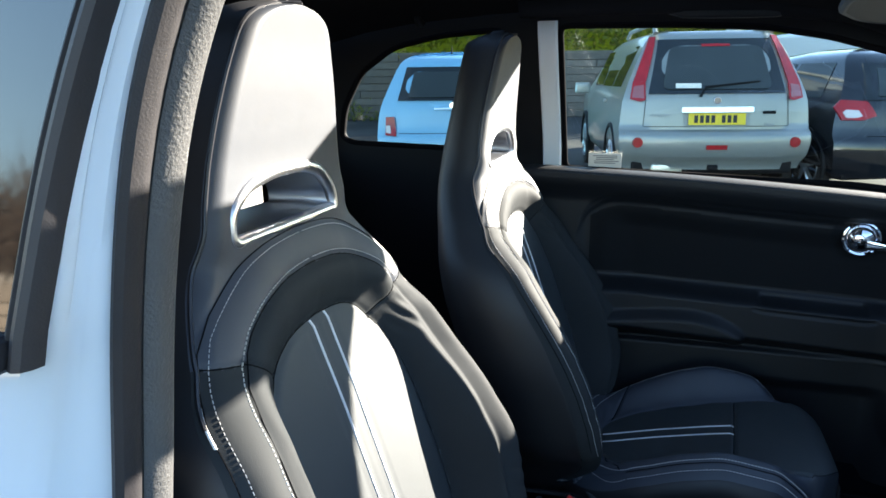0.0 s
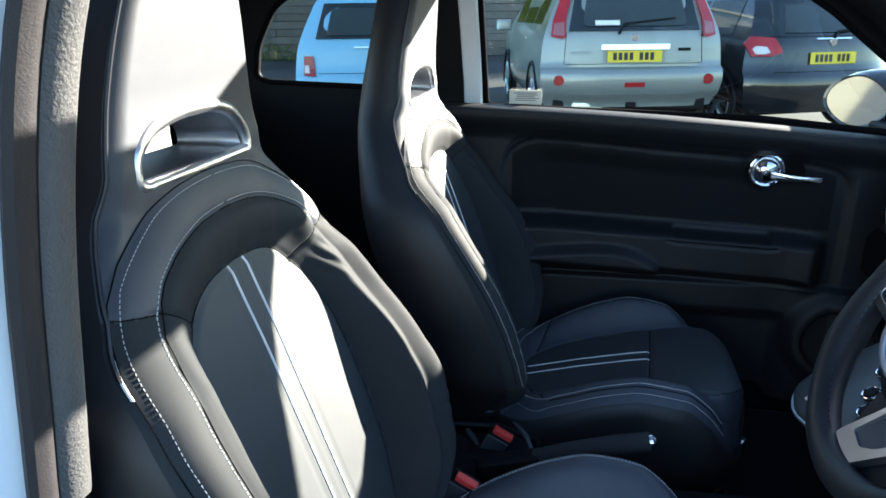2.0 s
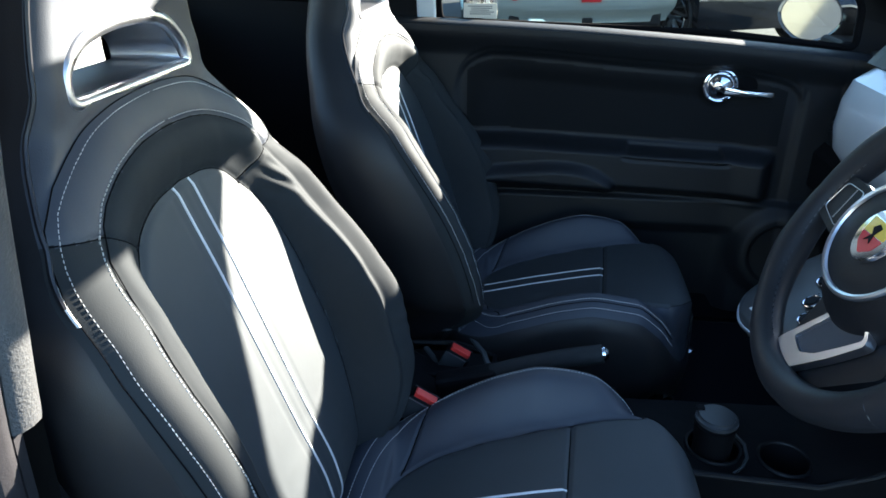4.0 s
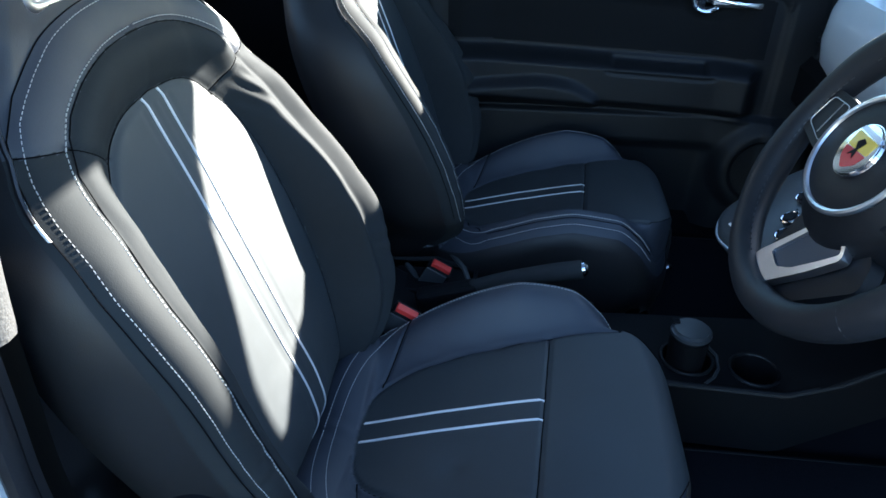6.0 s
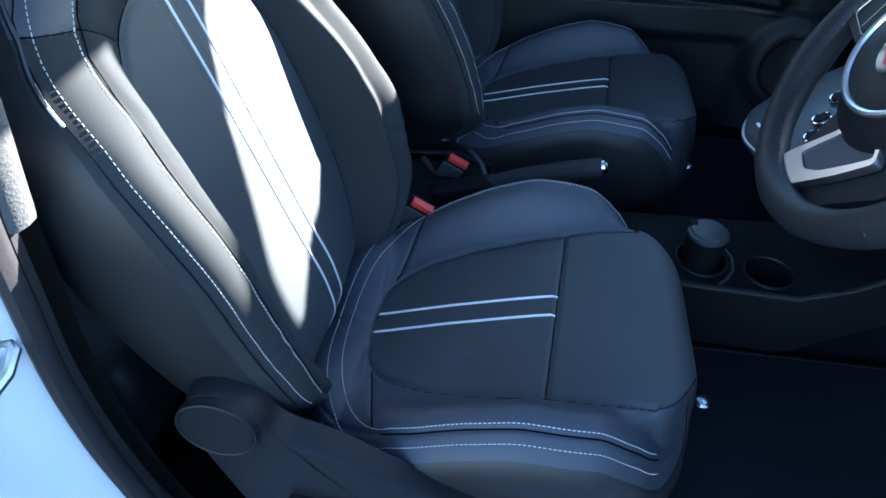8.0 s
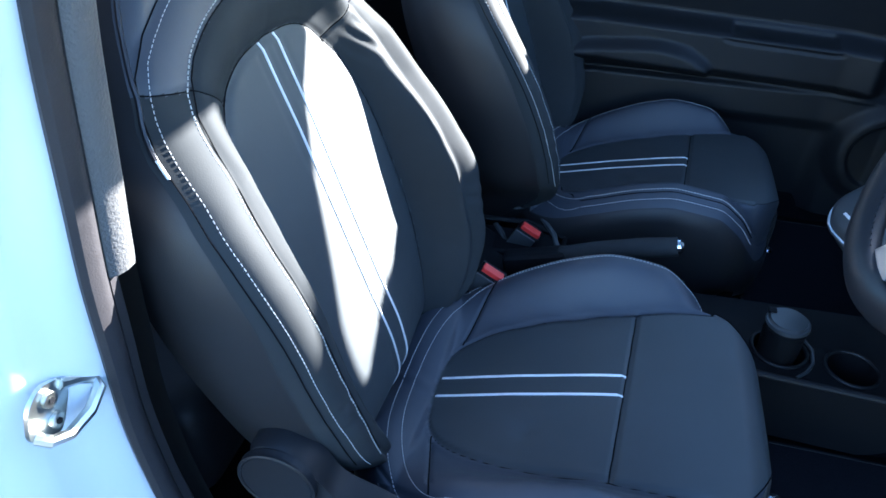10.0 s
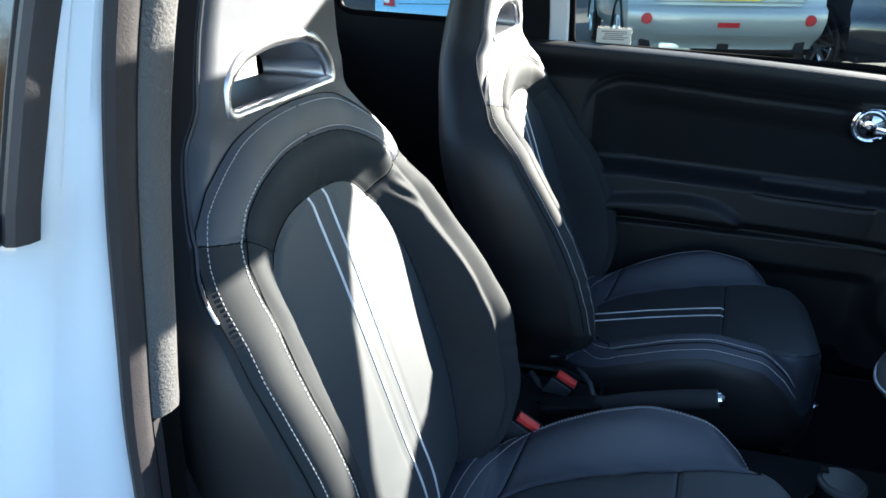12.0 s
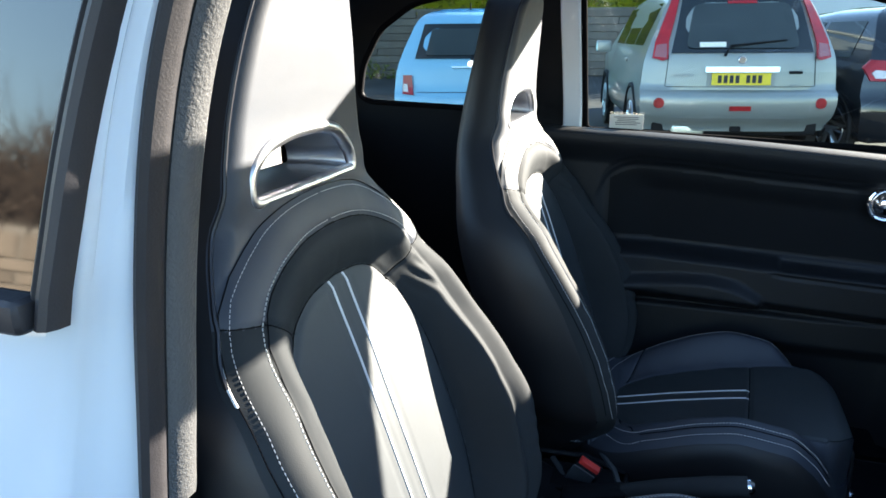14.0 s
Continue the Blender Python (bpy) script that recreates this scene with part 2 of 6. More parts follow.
def dashes(poly, normals, length=0.0034, gap=0.0022, w=0.00046, lift=0.0005):
    """Thread stitches along a line on a surface: little bars, as vertices and faces."""
    P = [Vector(p) for p in poly]
    V, F = [], []
    cum = [0.0]
    for a, b in zip(P, P[1:]):
        cum.append(cum[-1] + (b - a).length)

    def at(s):
        i = max(0, min(len(P) - 2, int(np.searchsorted(cum, s)) - 1))
        t = (s - cum[i]) / max(1e-9, cum[i + 1] - cum[i])
        return P[i].lerp(P[i + 1], t), Vector(normals[i])

    s = 0.0
    while s + length < cum[-1]:
        (a, na), (b, nb) = at(s), at(s + length)
        side = (b - a).cross(na).normalized() * w
        k = len(V)
        for p, n in ((a, na), (b, nb)):
            V += [p - side - n * 0.001, p - side * 0.7 + n * lift, p + side * 0.7 + n * lift, p + side - n * 0.001]
        F += [(k, k + 1, k + 5, k + 4), (k + 1, k + 2, k + 6, k + 5), (k + 2, k + 3, k + 7, k + 6), (k, k + 1, k + 2, k + 3), (k + 4, k + 5, k + 6, k + 7)]
        s += length + gap
    return V, F


# ---- seats ----
SC = spline([(0.34, -0.385), (0.38, -0.355), (0.42, -0.330), (0.46, -0.318), (0.50, -0.324), (0.6, -0.358), (0.7, -0.392), (0.8, -0.426), (0.928, -0.468), (1.0, -0.491), (1.03, -0.497), (1.07, -0.499), (1.12, -0.496), (1.16, -0.491), (1.2, -0.485), (1.25, -0.477), (1.297, -0.467)])
SH = spline([(0.34, 0.16), (0.44, 0.19), (0.475, 0.212), (0.50, 0.234), (0.52, 0.247), (0.55, 0.257), (0.60, 0.266), (0.65, 0.274), (0.70, 0.280), (0.79, 0.283), (0.83, 0.279), (0.86, 0.272), (0.89, 0.259), (0.915, 0.242), (0.935, 0.230), (0.955, 0.219), (0.975, 0.205), (1.0, 0.189), (1.03, 0.171), (1.05, 0.163), (1.09, 0.152), (1.135, 0.142), (1.19, 0.127), (1.24, 0.108), (1.27, 0.092), (1.288, 0.060), (1.297, 0.0)])
SP = spline([(0.34, 0.0), (0.43, 0.042), (0.5, 0.072), (0.58, 0.091), (0.65, 0.096), (0.72, 0.090), (0.8, 0.071), (0.86, 0.051), (0.92, 0.033), (0.97, 0.022), (1.03, 0.010), (1.1, 0.003), (1.297, 0.0)])
SI = spline([(0.34, 0.09), (0.44, 0.130), (0.50, 0.150), (0.53, 0.160), (0.556, 0.174), (0.60, 0.189), (0.65, 0.194), (0.73, 0.192), (0.775, 0.186), (0.815, 0.173), (0.855, 0.152), (0.885, 0.126), (0.905, 0.106), (0.918, 0.082), (0.926, 0.050), (0.930, 0.0)])
SB = spline([(0.34, 0.11), (0.44, 0.158), (0.475, 0.182), (0.50, 0.196), (0.52, 0.205), (0.55, 0.211), (0.60, 0.215), (0.65, 0.221), (0.70, 0.227), (0.75, 0.231), (0.80, 0.232), (0.85, 0.222), (0.88, 0.208), (0.90, 0.195), (0.93, 0.173), (0.95, 0.156), (0.966, 0.133), (0.98, 0.105), (0.989, 0.072), (0.994, 0.030), (0.995, 0.0)])
SA = spline([(0.34, 0.14), (0.44, 0.175), (0.475, 0.202), (0.50, 0.225), (0.52, 0.239), (0.55, 0.249), (0.60, 0.258), (0.65, 0.266), (0.70, 0.272), (0.79, 0.277), (0.83, 0.274), (0.86, 0.267), (0.89, 0.254), (0.915, 0.237), (0.935, 0.225), (0.955, 0.213), (0.975, 0.196), (0.991, 0.173), (1.008, 0.147), (1.026, 0.112), (1.035, 0.075), (1.039, 0.030), (1.040, 0.0)])
SR = spline([(0.34, 0.0), (0.5, 0.004), (0.6, 0.008), (0.66, 0.012), (0.72, 0.003), (0.77, -0.005), (0.814, -0.012), (0.86, -0.009), (0.885, -0.002), (0.91, 0.010), (0.94, 0.019), (0.975, 0.018), (1.01, 0.010), (1.05, 0.0), (1.3, 0.0)])      # the inner side stands a little differently
INSERT_TOP, ROLL_TOP, YOKE_TOP = 0.930, 0.995, 1.040


def arch_line(f, top):
    z = np.concatenate([np.linspace(0.30, top - 0.04, 50), top - 0.04 * np.linspace(1, 0, 60)[1:] ** 2])
    return np.stack([f(np.minimum(z, top)), z], -1)


LINE_I, LINE_B, LINE_A = arch_line(SI, INSERT_TOP), arch_line(SB, ROLL_TOP), arch_line(SA, YOKE_TOP)


def arch_distance(a, z, line, f, top):
    """Signed distance from a seam that arches over the middle: minus inside."""
    p, q = line[:-1], line[1:]
    d = q - p
    dd = (d * d).sum(-1) + 1e-12
    if np.ndim(a) == 0:
        t = np.clip(((a - p[:, 0]) * d[:, 0] + (z - p[:, 1]) * d[:, 1]) / dd, 0, 1)
        best = np.hypot(a - p[:, 0] - t * d[:, 0], z - p[:, 1] - t * d[:, 1]).min()
    else:
        best = np.full(np.shape(a), 9.0)
        for k in range(len(p)):
            t = np.clip(((a - p[k, 0]) * d[k, 0] + (z - p[k, 1]) * d[k, 1]) / dd[k], 0, 1)
            best = np.minimum(best, np.hypot(a - p[k, 0] - t * d[k, 0], z - p[k, 1] - t * d[k, 1]))
    inside = (z < top) & (a < f(np.minimum(z, top)))
    return np.where(inside, -best, best)


def groove(d, w=0.0035):
    return np.exp(-((d / w) ** 2))


OUTER_WEAR = [0.0]               # how far the foot of the outer bolster is pressed flat


def cross_seam(y):
    """Height of the seam that parts the shoulder from the bolster."""
    a = np.abs(y)
    return np.where(a > 0.168, 0.933 + 0.23 * (a - 0.168), 0.933 - 0.70 * (0.168 - a)) - 0.018 * (np.asarray(y) > 0)


def seat_front(y, z):
    """Depth (x) of the seat back's front at a height and a distance from its middle."""
    y, z = np.asarray(y, float), np.asarray(z, float)
    a = np.abs(y)
    hw, p = SH(z), SP(z)
    p = np.where(y < 0, p * (1 - OUTER_WEAR[0] * smooth((0.84 - z) / 0.24)), p)          # a worn, flatter outer bolster
    dI, dB, dA = arch_distance(a, z, LINE_I, SI, INSERT_TOP), arch_distance(a, z, LINE_B, SB, ROLL_TOP), arch_distance(a, z, LINE_A, SA, YOKE_TOP)
    between = np.clip(dI / np.maximum(dI + np.maximum(-dB, 0), 1e-4), 0, 1)          # 0 at the insert's edge, 1 at the roll's seam
    rise = smooth(between * (1 + 0.5 * smooth((0.92 - z) / 0.1))) * (dI > 0)
    crest = np.minimum(SB(np.minimum(z, ROLL_TOP)), hw - 0.01)
    inner = smooth((y - 0.09) / 0.05) * smooth((0.955 - z) / 0.14)
    high = np.clip((a - crest) / np.maximum(hw - 0.016 - crest, 0.01), 0, 1)
    crest = crest + inner * np.maximum(hw - 0.016 - crest, 0)
    fall = np.clip((a - crest) / np.maximum(hw - crest, 0.01), 0, 1) * smooth((1.0 - z) / 0.1)
    x = SC(z) + p * rise * (1 - 0.10 * fall**2.5) - 0.016 * fall**4
    x = x - 0.012 * inner * (1 - smooth(high)) * rise
    # the shoulders sweep back
    x = x - 0.026 * smooth((a - 0.08) / 0.15) * smooth((z - 0.86) / 0.07) * smooth((1.07 - z) / 0.05)
    x = x + SR(z) * smooth((y - 0.09) / 0.07) * smooth(dI / 0.05) * (dI > 0)
    # the padded roll that frames the insert
    top = smooth((z - 0.80) / 0.12)
    x = x + (0.002 + 0.003 * top) * np.sin(np.pi * between) * ((dI > 0) & (dB < 0))
    # shoulder panel swells a little, the insert is slightly domed
    x = x + 0.004 * np.sin(np.pi * np.clip(dB / np.maximum(dB + np.maximum(-dA, 0), 1e-4), 0, 1)) * ((dB > 0) & (dA < 0))
    x = x + 0.004 * smooth(-dI / 0.12) * (dI < 0)
    # beyond the outer seam the cover turns back
    x = x - 0.024 * smooth(dA / 0.02) * smooth((0.98 - z) / 0.06)
    # headrest face: soft dish and rounded rim
    rim = np.clip((a - (hw - 0.022)) / 0.022, 0, 1)
    x = x - 0.014 * rim**2 * smooth((z - 0.9) / 0.1)
    # folds of the hide where it turns round the roll
    fold = np.exp(-(((a - 0.185) / 0.028) ** 2) - (((z - 0.872) / 0.03) ** 2)) * smooth(dI / 0.01) * smooth(-dB / 0.015) * (y > 0)
    x = x + 0.0022 * fold * np.sin(260 * (a * 0.9 + z))
    x = x + 0.0010 * np.exp(-(((a - 0.240) / 0.028) ** 2)) * np.sin(62 * z + 6 * np.sin(31 * z) + 45 * y) * smooth((0.8 - z) / 0.1) * smooth((z - 0.45) / 0.1)
    # ribs beside the stripes
    x = x - 0.0013 * (groove(a - 0.031, 0.0035) + 0.7 * groove(a - 0.0075, 0.003)) * (dI < -0.01)
    # seams
    x = x - 0.004 * groove(dI, 0.006) - (0.0012 + 0.0013 * smooth((z - 0.90) / 0.04)) * groove(dB, 0.0045) - 0.002 * groove(dA, 0.006)
    x = x - 0.003 * groove(z - cross_seam(y), 0.004) * (dI > 0) * (dA < 0) * (a > 0.10)
    return x


def on_front(y, z, lift=0.0):
    e = 0.002
    x = float(seat_front(y, z))
    dy = (float(seat_front(y + e, z)) - x) / e
    dz = (float(seat_front(y, z + e)) - x) / e
    n = Vector((1, -dy, -dz)).normalized()
    return Vector((x, y, z)) + n * lift, n


BEZEL = rounded([(-0.124, 1.043), (0.114, 1.043), (0.110, 1.070), (0.076, 1.101), (0.03, 1.111), (-0.04, 1.111), (-0.092, 1.101), (-0.122, 1.076)], 0.030, 5)


def in_loop(loop, u, v):
    inside = False
    for (x1, y1), (x2, y2) in zip(loop, loop[1:] + loop[:1]):
        if (y1 > v) != (y2 > v) and u < (x2 - x1) * (v - y1) / (y2 - y1) + x1:
            inside = not inside
    return inside


# cushion: height over the plan
QC = spline([(-0.36, 0.398), (-0.262, 0.412), (-0.13, 0.452), (0.0, 0.489), (0.10, 0.508), (0.155, 0.511), (0.185, 0.502), (0.203, 0.478), (0.212, 0.44)])
QB = spline([(-0.36, 0.415), (-0.25, 0.446), (-0.174, 0.487), (-0.085, 0.528), (-0.025, 0.543), (0.047, 0.538), (0.095, 0.508), (0.136, 0.462), (0.18, 0.42), (0.212, 0.40)])
QI = spline([(-0.36, 0.0), (-0.264, 0.0), (-0.260, 0.045), (-0.247, 0.085), (-0.22, 0.110), (-0.19, 0.125), (-0.15, 0.138), (-0.08, 0.150), (0.0, 0.158), (0.06, 0.166), (0.10, 0.169), (0.13, 0.170), (0.15, 0.162), (0.17, 0.142), (0.19, 0.113), (0.212, 0.060)])
QE = spline([(-0.36, 0.10), (-0.34, 0.145), (-0.30, 0.198), (-0.25, 0.236), (-0.20, 0.253), (-0.15, 0.262), (0.0, 0.270), (0.07, 0.263), (0.11, 0.250), (0.145, 0.222), (0.17, 0.190), (0.19, 0.158), (0.203, 0.129), (0.212, 0.097)])


def front_seam(y):
    """Where the insert meets the thigh support."""
    return 0.006 + 0.07 * y


def nose(x):
    """The front of the cushion is a little short."""
    return x - 0.014 * smooth((np.asarray(x, float) - 0.10) / 0.11)



def cushion_top(x, y):
    x, y = np.asarray(x, float), np.asarray(y, float)
    a = np.abs(y)
    c, b, wi, we = QC(x), QB(x), QI(x), QE(x)
    crest = we - 0.050
    rise = smooth((a - wi) / np.maximum(crest - wi, 0.015))
    fall = np.clip((a - crest) / 0.050, 0, 1)
    z = c + (b - c) * rise - 0.028 * fall**2.2
    z = z + 0.005 * (1 - (a / 0.17) ** 2) * (a < 0.17) * smooth((x + 0.3) / 0.1)
    z = z - 0.010 * smooth((x - 0.12) / 0.09) * np.clip(a / 0.17, 0, 1) ** 4
    back = np.clip((-0.262 - x) / 0.08, 0, 1)
    z = z + 0.014 * np.sin(np.pi * back) * (a < 0.2)
    z = z - 0.005 * groove(a - wi, 0.0035) * (wi > 0.01) * (x < 0.13)
    z = z - 0.005 * groove(x - front_seam(y), 0.003) * (a < wi)
    z = z - 0.003 * groove(a - crest - 0.022, 0.003)
    z = z - 0.0035 * groove((x + 0.235) - 0.25 * (a - 0.13), 0.003) * (a > 0.105) * (a < crest)
    z = z - 0.004 * np.exp(-(((x + 0.115) / 0.018) ** 2) - (((y + 0.085) / 0.015) ** 2))
    z = z + 0.0012 * np.sin(60 * x + 25 * y + 3 * np.sin(40 * y)) * smooth((0.03 - np.abs(a - wi)) / 0.03) * (x < 0)
    return z


def on_cushion(x, y, lift=0.0):
    e = 0.002
    z = float(cushion_top(x, y))
    n = Vector((-(float(cushion_top(x + e, y)) - z) / e, -(float(cushion_top(x, y + e)) - z) / e, 1)).normalized()
    return Vector((float(nose(x)), y, z)) + n * lift, n


def split_grid(P, region, parent, specs):
    """Cuts one grid of points into the panels of the cover: one mesh object for each region."""
    R, C = P.shape[:2]
    N = np.cross(np.gradient(P, axis=1), np.gradient(P, axis=0))
    N /= np.linalg.norm(N, axis=-1, keepdims=True) + 1e-12
    for key, (name, mat, label) in specs.items():
        ids = {}
        V, F, VN = [], [], []

        def vid(i, j):
            if (i, j) not in ids:
                ids[(i, j)] = len(V)
                V.append(P[i, j])
                VN.append(tuple(N[i, j]))
            return ids[(i, j)]

        for i in range(R - 1):
            for j in range(C - 1):
                if region[i, j] == key:
                    F.append((vid(i, j), vid(i, j + 1), vid(i + 1, j + 1), vid(i + 1, j)))
        if F:
            ob = mesh_object(name, V, F, mat, parent, label)
            ob.data.normals_split_custom_set_from_vertices(VN)      # the panels meet without a break in their shading


def build_seat():
    seat = thing("sports_seat", "black leather sports seat with white stitching and stripes", "seat", "front seats")
    # --- backrest cover
    zs = np.concatenate([np.linspace(0.35, 1.27, 290), np.linspace(1.273, 1.297, 11)])
    us = np.sin(np.linspace(-1, 1, 161) * np.pi / 2 * 0.82) / math.sin(np.pi / 2 * 0.82)
    Z, U = np.meshgrid(zs, us, indexing="ij")
    Y = U * SH(Z)
    X = seat_front(Y, Z)
    P = np.stack([X, Y, Z], -1)
    yc, zc = (Y[:-1, :-1] + Y[1:, 1:]) / 2, (Z[:-1, :-1] + Z[1:, 1:]) / 2
    a = np.abs(yc)
    reg = np.full(yc.shape, 4)
    dI, dB, dA = arch_distance(a, zc, LINE_I, SI, INSERT_TOP), arch_distance(a, zc, LINE_B, SB, ROLL_TOP), arch_distance(a, zc, LINE_A, SA, YOKE_TOP)
    reg[dA < 0] = 3
    reg[(dA < 0) & (zc < cross_seam(yc)) & (yc < 0)] = 1
    reg[(dA < 0) & (zc < cross_seam(yc)) & (yc > 0)] = 2
    reg[(dB < 0) & (zc > cross_seam(yc))] = 5
    reg[dI < 0] = 0
    reg[(dA >= 0) & (zc < cross_seam(yc)) & (yc < 0)] = 6
    reg[(dA >= 0) & (zc < cross_seam(yc)) & (yc > 0)] = 7
    for i in range(reg.shape[0]):
        for j in range(reg.shape[1]):
            if 1.03 < zc[i, j] < 1.11 and in_loop(BEZEL, yc[i, j], zc[i, j]):
                reg[i, j] = 9
    split_grid(P, reg, seat, {
        0: ("back_insert", LEATHER_INSERT, "smooth dark grey leather insert"),
        1: ("back_bolster", LEATHER_SOFT, "padded black leather bolster"), 2: ("back_bolster", LEATHER_SOFT, "padded black leather bolster"),
        3: ("shoulder_panel", LEATHER, ""), 4: ("headrest", LEATHER, "integrated black leather headrest"), 5: ("shoulder_roll", LEATHER_SOFT, "padded leather roll, slightly creased"),
        # inner strip (7) darker than outer (6): its weaker light is put into the colour
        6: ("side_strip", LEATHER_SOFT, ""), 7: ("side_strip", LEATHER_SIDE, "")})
    # --- sides and back of the backrest
    rows = []
    zz = np.concatenate([np.linspace(0.33, 1.25, 60), np.linspace(1.256, 1.3, 10)])
    for z in zz:
        zc_ = min(z, 1.2965)
        hw = float(SH(zc_))
        xl, xe = float(seat_front(-hw, zc_)), float(seat_front(hw, zc_))
        t = 0.128 - 0.045 * smooth((z - 0.75) / 0.45)
        t *= float(np.clip((1.305 - z) / 0.03, 0.25, 1)) ** 0.5
        xr = float(SC(zc_)) - t
        up = 0.004 * smooth((z - 1.25) / 0.04)
        tuck = float(smooth((0.97 - z) / 0.06))
        halves = [[(xe, hw - 0.0005 * tuck, 0), (xe - 0.010, hw + 0.003, 0), (xe * 0.65 + xr * 0.35, hw + 0.008, up), (xe * 0.3 + xr * 0.7, hw + 0.001, up), (xr + 0.008, hw * 0.88, up), (xr - 0.004, hw * 0.6, up), (xr - 0.008, 0.0, up)] for xe in (xl, xe)]
        row = [(x, -y, z + u) for x, y, u in halves[0]] + [(x, y, z + u) for x, y, u in halves[1][-2::-1]]
        rows.append(row)
    bm = loft(rows)
    doomed = [f for f in bm.faces if 1.045 < f.calc_center_median().z < 1.10 and abs(f.calc_center_median().y) < 0.09]
    bmesh.ops.delete(bm, geom=doomed, context="FACES")
    part("back_shell", bm, LEATHER_SIDE, seat, "plain black leather sides and back", shade=True, angle=1.2)
    # piping round the edge of the face
    line = [on_front(-float(SH(z)) * 0.985, z, 0.0012)[0] for z in np.linspace(0.90, 1.286, 46)]
    line += [on_front(y, 1.2945, 0.0012)[0] for y in np.linspace(-0.03, 0.03, 7)]
    line += [on_front(float(SH(z)) * 0.985, z, 0.0012)[0] for z in np.linspace(1.286, 0.90, 46)]
    part("piping", tube(line, 0.0024, 6), PIPING, seat, "", shade=True)
    # --- silver opening below the headrest
    cy, cz = -0.006, 1.077

    def bez_row(k, d, kv=None, shift=0.0):
        return [(float(SC(cz + (v - cz) * min(k, 1.0))) + d, cy + (u - cy) * k + shift, cz + (v - cz) * (kv or k)) for u, v in BEZEL]

    bez = part("headrest_bezel", tube(bez_row(1.0, -0.001, 1.0), 0.0085, 12, closed=True), SATIN, seat, "satin silver surround of the belt opening", shade=True, angle=1.4)
    part("bezel_funnel", loft([bez_row(k, d, kv, sh) for k, d, kv, sh in [(0.97, 0.004, 0.93, 0), (0.90, -0.012, 0.82, 0), (0.80, -0.032, 0.74, 0.004), (0.68, -0.052, 0.70, 0.010), (0.56, -0.074, 0.66, 0.014)]], close_u=True), SATIN_DARK, bez, "dark grey satin inner funnel", shade=True, angle=1.4)
    # --- stitches on the backrest
    SV, SF = [], []

    def sew(line_pts):
        pts, nor = zip(*line_pts)
        V, F = dashes(pts, nor)
        k = len(SV)
        SV.extend(V)
        SF.extend([tuple(i + k for i in f) for f in F])

    for line, off in ((LINE_B, 0.0065), (LINE_A, -0.0065)):
        for s in (-1, 1):
            run = []
            for k in range(4, len(line) - 1):
                t = Vector((line[k + 1] - line[k - 1])).normalized()
                q = Vector(line[k]) + Vector((t.y, -t.x)) * off
                if q.x > 0 and q.y > (0.922 if s > 0 else 0.505):
                    run.append(on_front(s * q.x, q.y, 0.0002 if off < 0 else 0.0004))
            sew(run)
    # --- shade in the seam creases, put in as thin near-black tubes
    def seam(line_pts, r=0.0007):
        part("seam", tube([p + n * 0.0006 for p, n in line_pts], r, 5), SEAM_SHADE, seat, "", shade=True)

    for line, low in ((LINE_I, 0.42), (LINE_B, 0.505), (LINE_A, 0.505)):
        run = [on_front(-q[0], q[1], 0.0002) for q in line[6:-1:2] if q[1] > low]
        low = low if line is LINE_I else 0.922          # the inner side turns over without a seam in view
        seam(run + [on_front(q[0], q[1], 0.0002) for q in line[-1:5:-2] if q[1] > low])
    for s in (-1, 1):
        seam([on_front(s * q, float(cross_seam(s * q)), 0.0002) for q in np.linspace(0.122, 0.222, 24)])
    # --- white stripes of the backrest
    for s in (-1, 1):
        pts = [on_front(s * 0.0185, z, 0.0) for z in np.linspace(0.37, 0.927, 70)]
        bm = loft([[p + Vector((0, -0.0022, 0)) - n * 0.001, p + Vector((0, -0.0012, 0)) + n * 0.0016, p + Vector((0, 0.0012, 0)) + n * 0.0016, p + Vector((0, 0.0022, 0)) - n * 0.001] for p, n in pts])
        part("stripe", bm, STRIPE, seat, "raised white stripe", shade=True)
    back_parts = set(seat.children)
    # --- cushion cover
    xs = np.concatenate([np.linspace(-0.355, 0.17, 160), np.linspace(0.173, 0.2115, 18)])
    us = np.sin(np.linspace(-1, 1, 141) * np.pi / 2 * 0.8) / math.sin(np.pi / 2 * 0.8)
    Xq, Uq = np.meshgrid(xs, us, indexing="ij")
    Yq = Uq * QE(Xq)
    Zq = cushion_top(Xq, Yq)
    P = np.stack([nose(Xq), Yq, Zq], -1)
    xc, yc = (Xq[:-1, :-1] + Xq[1:, 1:]) / 2, (Yq[:-1, :-1] + Yq[1:, 1:]) / 2
    a = np.abs(yc)
    reg = np.where(yc < 0, 1, 2)
    reg[a < QI(xc)] = 0
    reg[(a < QI(xc)) & (xc > front_seam(yc))] = 3
    reg[(xc < -0.235 + 0.25 * (a - 0.13)) & (a >= QI(xc))] = 4
    split_grid(P, reg, seat, {0: ("cushion_insert", LEATHER_INSERT, "smooth dark grey leather insert"), 1: ("cushion_bolster", LEATHER, ""), 2: ("cushion_bolster", LEATHER, ""), 3: ("cushion_front", LEATHER_INSERT, "rounded leather thigh support"), 4: ("cushion_rear", LEATHER, "")})
    # skirt of the cushion
    loop = [(x, -float(QE(x))) for x in np.linspace(-0.355, 0.2115, 60)] + [(0.213, y) for y in np.linspace(-0.090, 0.090, 14)] + [(x, float(QE(x))) for x in np.linspace(0.2115, -0.355, 60)]
    rows = []
